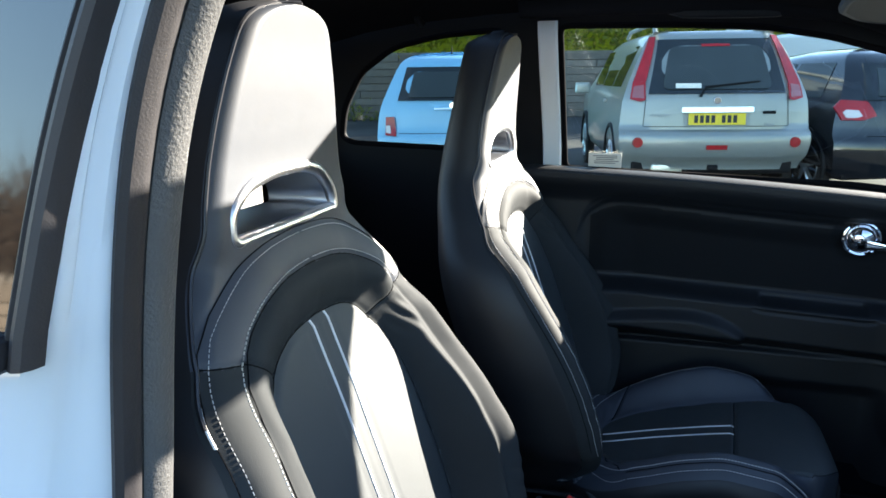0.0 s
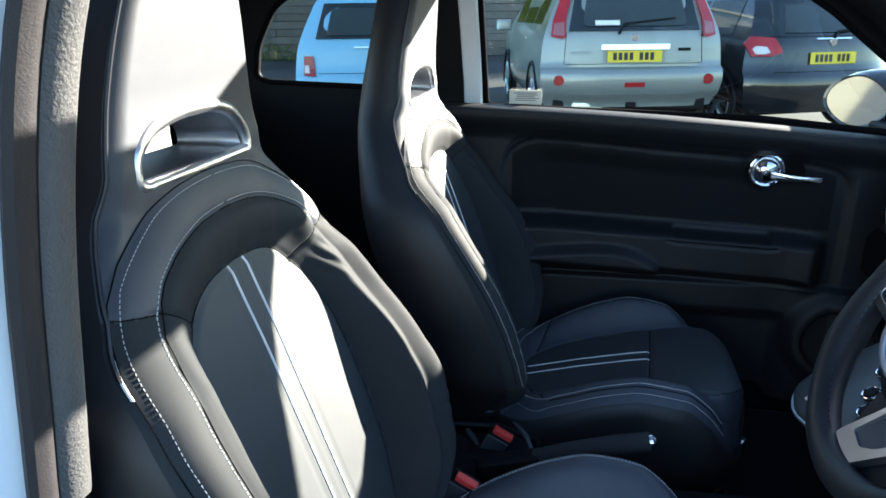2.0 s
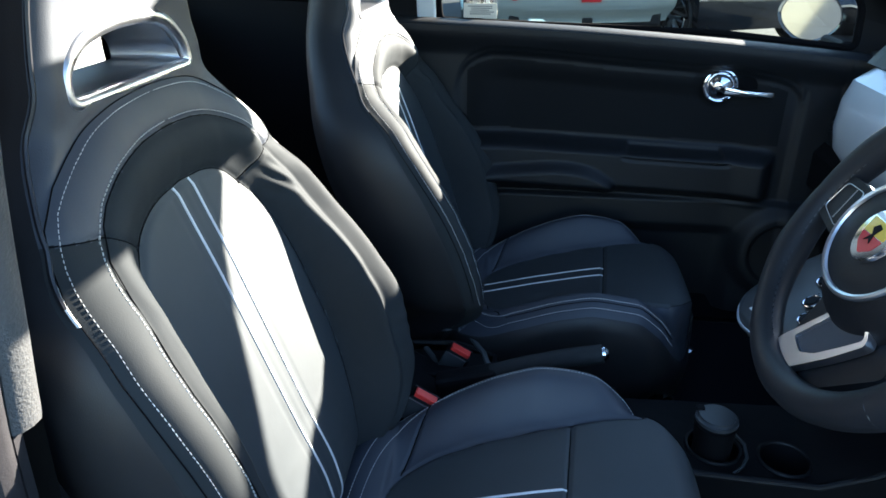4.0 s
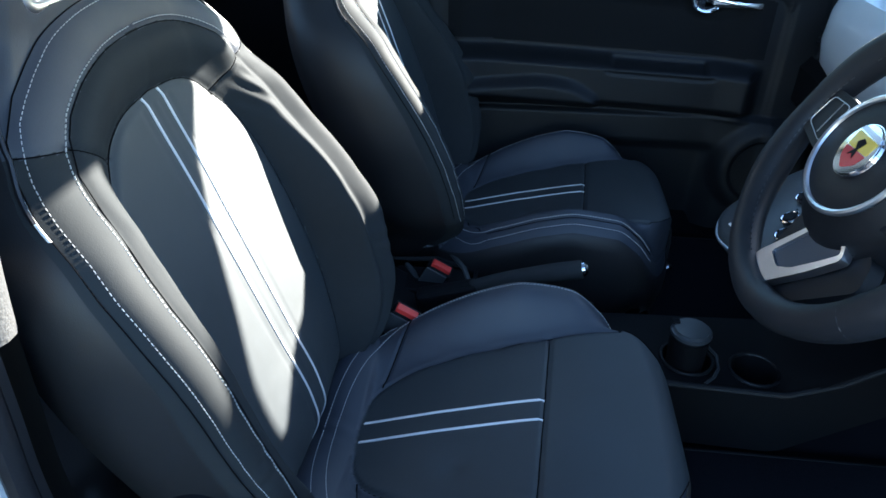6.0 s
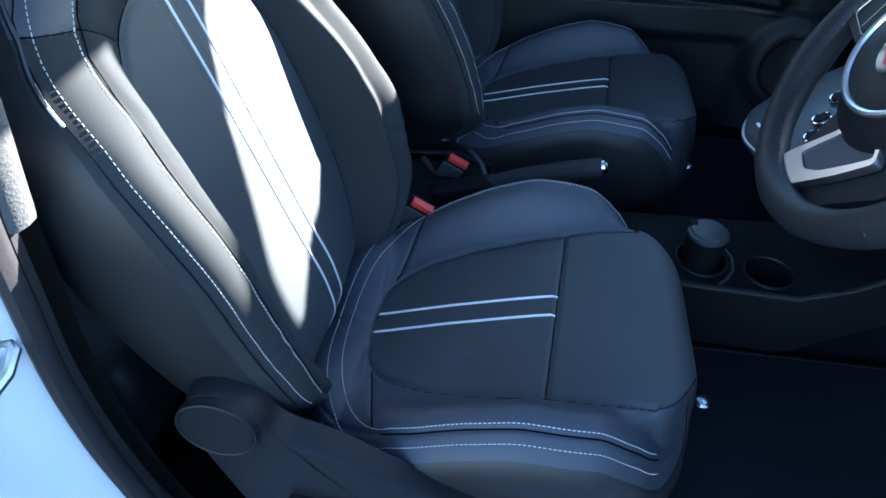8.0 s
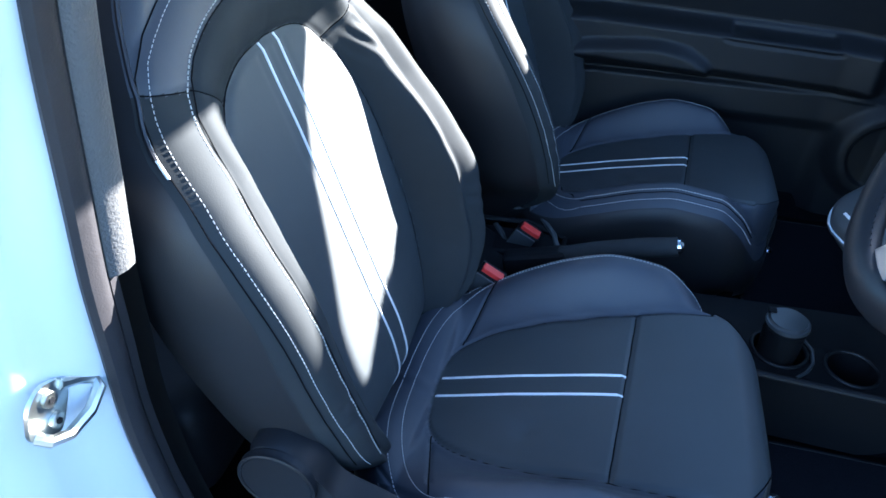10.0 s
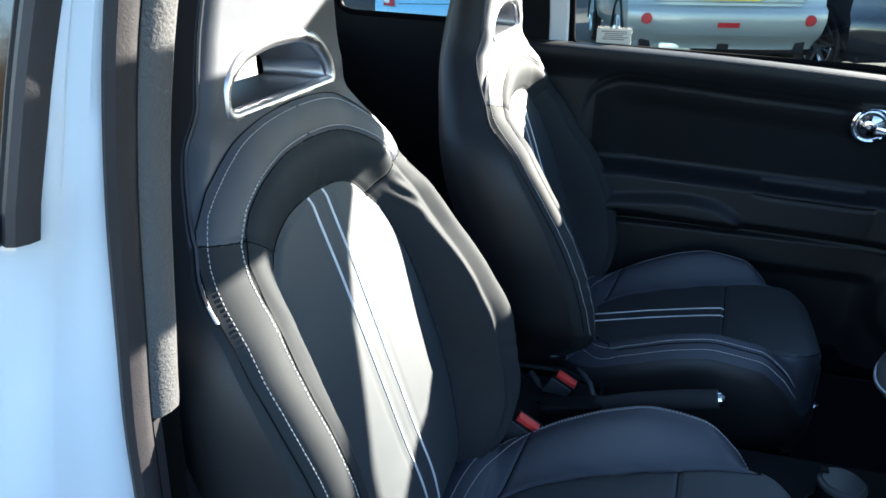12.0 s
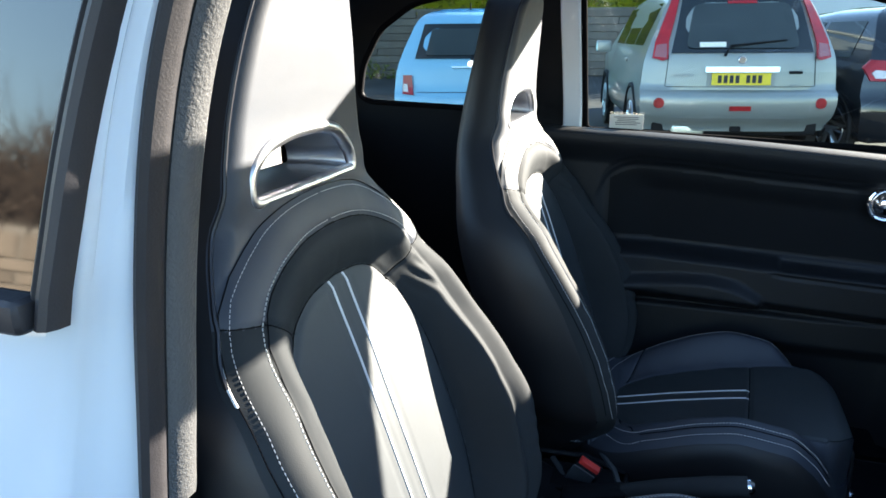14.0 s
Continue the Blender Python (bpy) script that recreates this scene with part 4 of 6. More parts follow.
# ---- passenger door ----
door = thing("door_1", "closed passenger door with black moulded panel", "door", kind="structure")
belt = spline([(-0.42, 0.990), (-0.308, 0.986), (0.0, 0.972), (0.346, 0.948), (0.628, 0.922), (0.80, 0.905)])
arch_top = spline([(-0.268, 0.84), (-0.255, 0.875), (-0.235, 0.905), (-0.20, 0.925), (-0.171, 0.933), (-0.05, 0.927), (0.1, 0.913), (0.3, 0.899), (0.454, 0.885), (0.51, 0.872), (0.540, 0.85), (0.552, 0.82)])
low_top = spline([(-0.40, 0.65), (-0.16, 0.655), (0.0, 0.667), (0.06, 0.660), (0.11, 0.638), (0.143, 0.605), (0.15, 0.575)])


def door_face(x, z):
    """How far the panel stands into the cabin."""
    x, z = np.asarray(x, float), np.asarray(z, float)
    b = belt(x)
    h = 0.030 * smooth((z - (b - 0.075)) / 0.065)                       # ledge below the window
    at = arch_top(x)
    side = smooth((x + 0.275) / 0.030) * smooth((0.562 - x) / 0.022)
    inside = smooth((at - z) / 0.022) * side
    h = h - 0.010 * inside
    # rounded bead along the arch, and the hollow below it
    h = h - 0.016 * smooth((at - 0.035 - z) / 0.05) * smooth((x + 0.21) / 0.09) * smooth((0.50 - x) / 0.10)
    armt = 0.728 - 0.028 * (x + 0.194) / 0.69
    end = smooth((0.525 - x) / 0.05)
    arm = smooth((armt - z) / 0.034) * smooth((z - (armt - 0.150)) / 0.045) * smooth((x + 0.36) / 0.06) * end
    h = h + 0.058 * arm
    # slot in the armrest's top with a groove round it
    u, v = np.abs(x - 0.278) / 0.118, (armt - z)
    slot = smooth((1.0 - u) / 0.10) * smooth((0.030 - v) / 0.008)
    h = h - 0.016 * slot * smooth((v - 0.006) / 0.010)
    h = h - 0.004 * np.exp(-(((v - 0.040 + 0.02 * np.clip(u - 0.9, 0, 1)) / 0.004) ** 2)) * smooth((1.12 - u) / 0.06)
    # lower bulge
    lt = low_top(np.minimum(x, 0.149))
    low = smooth((lt - z) / 0.030) * smooth((0.155 - x) / 0.030) * smooth((z - 0.568) / 0.012)
    h = h + 0.026 * low
    base = smooth((0.572 - z) / 0.016)
    h = h + 0.020 * base * smooth((0.70 - x) / 0.06) - 0.02 * base * smooth((0.50 - z) / 0.04) * smooth((x - 0.12) / 0.05) * smooth((0.47 - x) / 0.06)
    r = np.hypot(x - 0.57, z - 0.435)
    h = h + 0.022 * smooth((0.135 - r) / 0.04) - 0.012 * smooth((0.085 - r) / 0.008)
    h = h - 0.0035 * np.exp(-((np.abs(z - at + 0.002) / 0.004) ** 2)) * smooth((x + 0.265) / 0.01) * smooth((0.556 - x) / 0.006)
    h = h - 0.0035 * np.exp(-(((x - 0.556) / 0.004) ** 2)) * smooth((0.85 - z) / 0.02) * smooth((z - 0.52) / 0.05)
    h = h - 0.003 * np.exp(-(((x - 0.632) / 0.004) ** 2)) * (z < 0.93)
    hd = np.hypot((x - 0.385) / 1.5, z - 0.846)
    h = h - 0.012 * smooth((0.062 - hd) / 0.03)
    return h


gx, gz = np.linspace(-0.42, 0.80, 300), np.linspace(0, 1, 220)
GX, GT = np.meshgrid(gx, gz)
GZ = 0.255 + (belt(GX) - 0.255) * GT
GY = 0.985 - door_face(GX, GZ)
V = np.stack([GX, GY, GZ], -1).reshape(-1, 3)
nc = len(gx)
F_PANEL, F_CLOTH = [], []
for i in range(len(gz) - 1):
    for j in range(nc - 1):
        x, z = (GX[i, j] + GX[i + 1, j + 1]) / 2, (GZ[i, j] + GZ[i + 1, j + 1]) / 2
        cloth = -0.235 < x < 0.520 and 0.735 - 0.028 * (x + 0.194) / 0.69 < z < float(arch_top(x)) - 0.030
        (F_CLOTH if cloth else F_PANEL).append((i * nc + j, i * nc + j + 1, (i + 1) * nc + j + 1, (i + 1) * nc + j))
mesh_object("door_panel", V, F_PANEL, DOOR_TRIM, door, "black moulded door panel with armrest and pocket")
mesh_object("door_insert", V, F_CLOTH, DOOR_CLOTH, door, "matt black cloth insert above the armrest")
part("door_ledge", loft([[(x, 0.957, float(belt(x)) - 0.004), (x, 0.966, float(belt(x)) + 0.003), (x, 0.985, float(belt(x)) + 0.007), (x, 1.01, float(belt(x)) + 0.009), (x, 1.05, float(belt(x)) + 0.004), (x, 1.08, float(belt(x)) - 0.01)] for x in np.linspace(-0.42, 0.80, 30)]), LEDGE, door, "black ledge under the window", shade=True)
part("edge_line", tube([(x, 0.985 - float(door_face(x, 0.568)) - 0.002, 0.571) for x in np.linspace(-0.40, 0.146, 20)], 0.0012, 6), PLASTIC, door)
# handle: round dish, dome and lever
HY = 0.985 - float(door_face(0.365, 0.848))
part("handle_dish", disc(0.040, 0.037, 0.010, pose(0.365, HY - 0.001, 0.848, 90, 0, 0), 48, 0.003), PLASTIC, door, "round black handle dish", shade=True, angle=0.5)
hn = part("handle_ring", tube([(0.365 + 0.036 * math.cos(q), HY - 0.008, 0.848 + 0.036 * math.sin(q)) for q in np.linspace(0, math.tau, 48, endpoint=False)], 0.005, 8, closed=True), CHROME, door, "chrome ring of the door handle", shade=True)
bm = bmesh.new()
bmesh.ops.create_uvsphere(bm, u_segments=32, v_segments=20, radius=0.032)
bmesh.ops.scale(bm, vec=(1, 0.7, 1), verts=bm.verts)
bmesh.ops.translate(bm, vec=(0.365, HY - 0.004, 0.848), verts=bm.verts)
part("handle_dome", bm, CHROME, hn, shade=True)
# shade of the lever's recess, put in as a flat near-black block
part("handle_slot", box(0.432, HY - 0.002, 0.856, 0.075, 0.008, 0.030, 0.003), FELT, door, "near-black block for the shade in the recess behind the lever")
LY = HY - 0.985
bm = loft([[(x, y + LY - 0.006, z - h), (x, y + LY - 0.008, z), (x, y + LY - 0.006, z + h), (x, y + LY + 0.004, z + h * 0.8), (x, y + LY + 0.004, z - h * 0.8)] for x, y, z, h in [(0.372, 0.962, 0.840, 0.010), (0.40, 0.958, 0.837, 0.008), (0.44, 0.955, 0.834, 0.006), (0.472, 0.956, 0.833, 0.007), (0.482, 0.960, 0.833, 0.006)]], close_u=True, caps=True)
part("handle_lever", bm, CHROME, hn, "chrome pull lever", shade=True, angle=0.8)
for k in range(4):
    r = 0.082 - 0.018 * k
    part("speaker_ring", tube([(0.57 + r * math.cos(q), 0.985 - 0.012, 0.435 + r * math.sin(q)) for q in np.linspace(0, math.tau, 40, endpoint=False)], 0.003, 6, closed=True), PLASTIC_DARK, door)
# wing mirror outside
ml = [(0.086 * math.cos(q) * (1 + 0.10 * math.cos(2 * q)), 0.066 * math.sin(q)) for q in np.linspace(0, math.tau, 40, endpoint=False)]
FU, FN = Vector((0.557, -0.83, 0)), Vector((-0.829, -0.556, -0.05))


def mpt(u, v, w):
    """On the mirror: u along its face, v up, w towards the driver."""
    return Vector((0.615, 1.235, 0.985)) + FU * u + FN * w + Vector((0, 0, v))


mirror = part("wing_mirror", loft([[mpt(u * k + sh, v * k, w) for u, v in ml] for k, w, sh in [(0.93, 0.004, 0), (1.0, 0.006, 0), (1.10, -0.008, 0.006), (1.18, -0.03, 0.022), (1.18, -0.06, 0.036), (1.0, -0.09, 0.045), (0.6, -0.115, 0.045), (0.05, -0.12, 0.045)]], close_u=True), PLASTIC_GLOSS, door, "glossy black wing mirror housing", shade=True, angle=0.9)
MIRROR = material("mirror_glass", (0.9, 0.9, 0.9), 0.02, 1.0, 0.0, 5)
part("mirror_glass", loft([[mpt(u * k, v * k, 0.002) for u, v in ml] for k in (0.93, 0.5, 0.01)], close_u=True), MIRROR, mirror, "oval mirror glass")
part("mirror_cap", loft([[mpt(0.128 + 0.014 * math.cos(q), 0.045 * math.sin(q), w) for q in np.linspace(0, math.tau, 20, endpoint=False)] for w in (-0.03, -0.05, -0.08)], close_u=True), BLUE, mirror, "pale blue cap", shade=True)
part("mirror_arm", box(0.67, 1.13, 0.925, 0.07, 0.14, 0.04, 0.015, 3), PLASTIC_DARK, mirror)


# sticker on the passenger window
sticker = thing("window_sticker", "small white printed label inside the passenger window", "label")
bm = box(-0.213, 1.066, 1.003, 0.082, 0.0015, 0.040, 0)
part("paper", bm, PAPER, sticker)
for k in range(5):
    part("print_line", box(-0.213 + 0.004 * (k % 2), 1.0645, 1.016 - 0.0045 * k, 0.060 - 0.008 * (k % 3), 0.0006, 0.0018), INK, sticker)

# ---- steering wheel ----
WC, TAU = Vector((0.320, 0.0, 0.880)), radians(30)
WM = Matrix.Translation(WC) @ Matrix(((math.sin(TAU), 0, -math.cos(TAU), 0), (0, -1, 0, 0), (math.cos(TAU), 0, math.sin(TAU), 0), (0, 0, 0, 1))) @ pose(0, 0, 0, 0, 0, -90)
# in the wheel's own frame: x to the right, y up, z towards the driver
wheel = thing("steering_wheel", "black leather steering wheel with silver spokes and round badge", "steering wheel")


def wpt(x, y, z):
    return WM @ Vector((x, y, z))


R = 0.181
qs = np.linspace(0, math.tau, 96, endpoint=False)
pts, rs = [], []
for q in qs:
    x, y = R * math.cos(q), R * math.sin(q)
    pts.append(wpt(x, y, 0))
    rs.append(0.0192 + 0.0035 * max(0, 1 - abs(abs(math.degrees(q if q < math.pi else q - math.tau)) - (25 if q < math.pi / 2 or q > 1.5 * math.pi else 155)) / 25))
part("rim", tube(pts, rs, 14, closed=True), LEATHER_RIM, wheel, "black leather rim", shade=True)
for q in (radians(25), radians(155), radians(215), radians(325)):
    c = Vector((R * math.cos(q), R * math.sin(q), 0))
    t = Vector((-math.sin(q), math.cos(q), 0))
    rad = c.normalized()
    part("rim_seam", tube([WM @ (c + (rad * math.cos(a) + Vector((0, 0, 1)) * math.sin(a)) * 0.0200) for a in np.linspace(0, math.tau, 20, endpoint=False)], 0.0012, 5, closed=True), PIPING, wheel)
# hub pad
def pad_loop(a, bt, bb, z):
    return [wpt(a * math.cos(q), (bt if math.sin(q) > 0 else bb) * math.sin(q) + 0.003, z) for q in np.linspace(0, math.tau, 64, endpoint=False)]


bm = loft([pad_loop(*r) for r in [(0.088, 0.070, 0.100, -0.085), (0.104, 0.078, 0.112, -0.055), (0.106, 0.080, 0.110, -0.020), (0.094, 0.076, 0.092, 0.006), (0.078, 0.068, 0.068, 0.022), (0.074, 0.065, 0.064, 0.026), (0.045, 0.04, 0.04, 0.028), (0.001, 0.001, 0.001, 0.0285)]], close_u=True)
hub = part("hub_pad", bm, PLASTIC, wheel, "black airbag pad", shade=True, angle=1.0)
part("hub_ring", tube(pad_loop(0.0765, 0.0665, 0.0655, 0.0265), 0.0038, 8, closed=True), SATIN, hub, "satin silver ring", shade=True)
badge = part("badge", disc(0.032, 0.030, 0.006, WM @ pose(0, 0.006, 0.031), 48, 0.0015), CHROME, wheel, "round chrome badge with a red and yellow shield", shade=True, angle=0.5)
GOLD = material("badge_yellow", (0.75, 0.52, 0.06), 0.3, 0, 0.05, coat=0.5)
BRED = material("badge_red", (0.50, 0.02, 0.03), 0.3, 0, 0.05, coat=0.5)
part("badge_field", plate(rounded([(-0.021, 0.016), (0.021, 0.016), (0.020, -0.002), (-0.020, 0.0)], 0.003), [], 0.0014, lambda u, v, w: tuple(wpt(u, v + 0.006, 0.0332 + w))), GOLD, badge)
part("badge_field", plate(rounded([(-0.020, -0.0005), (0.020, -0.0025), (0.015, -0.014), (0.0, -0.024), (-0.015, -0.014)], 0.003), [], 0.0014, lambda u, v, w: tuple(wpt(u, v + 0.006, 0.0332 + w))), BRED, badge)
part("badge_bar", plate([(-0.019, 0.0225), (0.019, 0.0225), (0.021, 0.017), (-0.021, 0.017)], [], 0.0015, lambda u, v, w: tuple(wpt(u, v + 0.006, 0.0332 + w))), BLUE, badge)
part("badge_mark", plate([(-0.006, 0.010), (0.002, 0.012), (0.008, 0.006), (0.002, 0.0), (0.007, -0.010), (0.001, -0.006), (-0.005, -0.010), (-0.002, 0.0)], [], 0.0022, lambda u, v, w: tuple(wpt(u, v + 0.006, 0.0332 + w))), PLASTIC_DARK, badge)
# spokes: two at the sides and the split lower pair
for s in (-1, 1):
    sp = part("spoke", plate(rounded([(s * 0.075, 0.035), (s * 0.160, 0.036), (s * 0.174, -0.022), (s * 0.080, -0.035)], 0.012), [], 0.022, lambda u, v, w: tuple(wpt(u, v, -0.014 + w))), PLASTIC, wheel, "black upper spoke with buttons", shade=True, angle=0.5)
    part("button_trim", tube([wpt(s * u, v, 0.010) for u, v in rounded([(0.107, 0.028), (0.152, 0.026), (0.158, -0.012), (0.107, -0.022)], 0.008)], 0.0006, 6, closed=True), SATIN, sp)
    part("button_line", tube([wpt(s * 0.125, 0.026, 0.010), wpt(s * 0.125, -0.016, 0.010)], 0.0007, 5), SATIN, sp)
FRAME_LOOP = [(0.043, -0.167), (-0.001, -0.170), (-0.012, -0.163), (-0.047, -0.121), (-0.075, -0.080), (-0.056, -0.064), (0.000, -0.072), (0.008, -0.092), (0.039, -0.149)]
INSET_LOOP = [(0.022, -0.138), (-0.006, -0.143), (-0.026, -0.130), (-0.050, -0.101), (-0.067, -0.078), (-0.054, -0.070), (-0.003, -0.079), (0.001, -0.095)]
lo = part("lower_spoke", plate(rounded(FRAME_LOOP, 0.008), [rounded(INSET_LOOP, 0.006)], 0.012, lambda u, v, w: tuple(wpt(u, v, -0.010 + w))), SATIN, wheel, "satin silver lower spoke", shade=True, angle=0.4)
part("spoke_pad", plate(rounded(INSET_LOOP, 0.006), [], 0.008, lambda u, v, w: tuple(wpt(u, v, -0.010 + w))), LEATHER, lo, "perforated black leather inset")
part("spoke_back", plate(rounded([(0.050, -0.150), (0.035, -0.172), (-0.035, -0.172), (-0.110, -0.090), (-0.09, -0.06), (0.06, -0.06)], 0.012), [], 0.018, lambda u, v, w: tuple(wpt(u, v, -0.030 + w))), PLASTIC, lo, "black back of the spoke", shade=True, angle=0.5)
# stitches along the inside of the rim
SV, SF = [], []
pl, nl = [], []
for q in np.linspace(radians(-75), radians(200), 120):
    rr = R - 0.0195
    pl.append(wpt(rr * math.cos(q), rr * math.sin(q), 0.009))
    nl.append((WM.to_3x3() @ Vector((-math.cos(q), -math.sin(q), 0.4))).normalized())
V, F = dashes(pl, nl, 0.005, 0.004, 0.0008, 0.0006)
mesh_object("rim_stitching", V, F, PIPING, wheel, "dark stitching inside the rim", shade=False)
part("column", tube([wpt(0, -0.01, -0.06), wpt(0, -0.02, -0.16), wpt(0, -0.02, -0.34)], [0.06, 0.07, 0.085], 20), PLASTIC, wheel, "black column shroud", shade=True)

# ---- dashboard ----
dash = thing("dashboard", "pale painted dashboard with black upper and lower trim", "dashboard")
FASCIA_X = 0.045
rows = []
for y in np.linspace(-0.32, 1.02, 40):
    e = float(smooth((abs(y - MID) - 0.52) / 0.14))
    rows.append([(0.90, y, 0.95 - 0.03 * e), (0.74 + 0.02 * e, y, 0.985 - 0.04 * e), (0.66 + 0.03 * e, y, 0.97 - 0.04 * e), (0.628 + 0.045 * e, y, 0.927 - 0.02 * e)])
part("dash_top", loft(rows), PLASTIC, dash, "black dashboard top", shade=True)
rows = []
for y in np.linspace(-0.32, 0.985, 60):
    e = float(smooth((abs(y - MID) - 0.48) / 0.155))
    rows.append([(x + FASCIA_X, y, z) for x, z in [(0.585 + 0.045 * e, 0.925 - 0.03 * e), (0.545 + 0.07 * e, 0.90 - 0.03 * e), (0.53 + 0.085 * e, 0.86 - 0.02 * e), (0.525 + 0.09 * e, 0.80), (0.535 + 0.08 * e, 0.75 + 0.02 * e), (0.565 + 0.05 * e, 0.715 + 0.03 * e)]])
part("dash_fascia", loft(rows), WHITE_DASH, dash, "pale glossy painted fascia", shade=True)
rows = []
for y in np.linspace(-0.32, 1.0, 40):
    rows.append([(0.62, y, 0.725), (0.60, y, 0.70), (0.60, y, 0.62), (0.66, y, 0.55), (0.80, y, 0.50)])
part("dash_lower", loft(rows), PLASTIC_DARK, dash, "black lower dashboard", shade=True)
VM = pose(0.620, 0.905, 0.79, 0, -82, 16)
vent = part("air_vent", disc(0.042, 0.036, 0.02, VM, 40, 0.004), CHROME, dash, "round chrome air vent", shade=True, angle=0.5)
for k in range(5):
    part("vent_slat", box(0, 0, 0, 0.004, 0.05, 0.012, 0, m=None), PLASTIC_DARK, vent).matrix_world = VM @ pose(-0.02 + 0.01 * k, 0, 0.008)

# gear pod and climate controls
pod = thing("console_pod", "grey console pod with chrome edge and round knobs", "console")
PM = pose(0.418, 0.345, 0.635, 0, -32, 0)
loop = rounded([(-0.108, -0.06), (-0.132, 0.04), (-0.112, 0.098), (-0.05, 0.122), (0.16, 0.125), (0.16, -0.125), (-0.05, -0.118)], 0.05, 6)
bm = loft([[PM @ Vector((u * k, v * k, w)) for u, v in loop] for k, w in [(0.80, -0.12), (0.94, -0.06), (1.0, -0.02), (1.0, 0.0), (0.965, 0.012), (0.9, 0.016), (0.01, 0.018)]], close_u=True)
part("pod_body", bm, LID, pod, "soft grey-black pod", shade=True, angle=0.9)
part("chrome_edge", tube([PM @ Vector((u * 1.004, v * 1.004, 0.0)) for u, v in loop], 0.0035, 8, closed=True), SATIN, pod, "thin silver edge line", shade=True)
for u, v in ((-0.016, -0.020), (-0.037, -0.057), (0.020, 0.020), (0.004, -0.085)):
    kn = part("knob", disc(0.0125, 0.0115, 0.010, PM @ pose(u, v, 0.021), 32, 0.002), PLASTIC_DARK, pod, "", shade=True, angle=0.5)
    part("knob_ring", tube([PM @ Vector((u + 0.0135 * math.cos(q), v + 0.0135 * math.sin(q), 0.023)) for q in np.linspace(0, math.tau, 32, endpoint=False)], 0.0018, 6, closed=True), CHROME, kn, "chrome ring", shade=True)
part("mark_bar", box(0, 0, 0, 0.005, 0.022, 0.001), STRIPE, pod, "small pale mark").matrix_world = PM @ pose(-0.100, 0.030, 0.0165, 0, -8, 12)

# ---- centre console ----
console = thing("centre_console", "black moulded centre console with cup holders", "console")
loop_out = rounded([(0.10, 0.215), (0.245, 0.205), (0.44, 0.195), (0.62, 0.21), (0.62, 0.46), (0.46, 0.40), (0.10, 0.40)], 0.02)
CUP1 = [(0.272 + 0.045 * math.cos(q), 0.280 + 0.045 * math.sin(q)) for q in np.linspace(0, math.tau, 28, endpoint=False)]
CUP2 = [(0.385 + 0.042 * math.cos(q), 0.262 + 0.042 * math.sin(q)) for q in np.linspace(0, math.tau, 28, endpoint=False)]
bm = plate(loop_out, [CUP1, CUP2], -0.13, lambda u, v, w: (u, v, 0.372 + w + 0.10 * float(smooth((u - 0.40) / 0.2))))
part("console_body", bm, PLASTIC_DARK, console, "black plastic console tray", shade=True, angle=0.4)
part("console_rear", loft([[(x, 0.235, 0.24), (x, 0.245, z), (x, 0.265, z + 0.012), (x, 0.43, z + 0.012), (x, 0.45, z), (x, 0.46, 0.24)] for x, z in [(0.12, 0.36), (0.0, 0.36), (-0.10, 0.37), (-0.22, 0.385), (-0.30, 0.42), (-0.42, 0.44)]]), PLASTIC_DARK, console, "black rear console", shade=True, angle=0.5)
part("buckle_well", box(-0.21, 0.42, 0.402, 0.15, 0.085, 0.02, 0.008, 3), PLASTIC_DARK, console)
part("well_rim", tube([(-0.29, 0.375, 0.41), (-0.30, 0.47, 0.42), (-0.20, 0.478, 0.42), (-0.12, 0.472, 0.40), (-0.12, 0.375, 0.40)], 0.006, 6), PLASTIC, console, "", shade=True)
for loop in (CUP1, CUP2):
    part("holder_rim", tube([(u, v, 0.374) for u, v in loop], 0.0035, 6, closed=True), PLASTIC, console, "", shade=True)
part("console_edge", tube([(0.10, 0.222, 0.371), (0.245, 0.210, 0.372), (0.42, 0.200, 0.374), (0.50, 0.202, 0.405), (0.58, 0.208, 0.455)], 0.006, 8), PLASTIC, console, "", shade=True)
# edges of the moulding, their highlights put in as lighter grey tubes
for run in ([(-0.262, 0.462, 0.414), (-0.246, 0.439, 0.412), (-0.236, 0.420, 0.409), (-0.207, 0.399, 0.405), (-0.174, 0.372, 0.40), (-0.156, 0.364, 0.40), (-0.146, 0.376, 0.402)], [(-0.322, 0.626, 0.42), (-0.292, 0.585, 0.42), (-0.265, 0.542, 0.422), (-0.246, 0.520, 0.424), (-0.228, 0.517, 0.426), (-0.204, 0.532, 0.426), (-0.186, 0.520, 0.424), (-0.142, 0.455, 0.415), (-0.133, 0.428, 0.41), (-0.091, 0.389, 0.405)]):
    part("moulded_edge", tube(run, 0.006, 8, flat=0.7), LID, console, "", shade=True)
part("holder_bracket", tube([(0.316, 0.314, 0.376), (0.326, 0.290, 0.376), (0.322, 0.255, 0.376), (0.310, 0.233, 0.374), (0.292, 0.217, 0.372)], 0.003, 6), LID, console, "", shade=True)
cupbin = thing("ashtray_cup", "black lidded ashtray cup in the front cup holder", "cup")
part("cup", disc(0.030, 0.034, 0.12, pose(0.268, 0.276, 0.37), 40, 0.003), PLASTIC_DARK, cupbin, shade=True, angle=0.5)
lid = part("lid", disc(0.036, 0.034, 0.015, pose(0.268, 0.276, 0.437), 40, 0.005), LID, cupbin, "flat dark grey lid", shade=True, angle=0.5)
part("lid_tab", box(0.243, 0.292, 0.445, 0.014, 0.012, 0.006, 0.002), PLASTIC_DARK, lid)

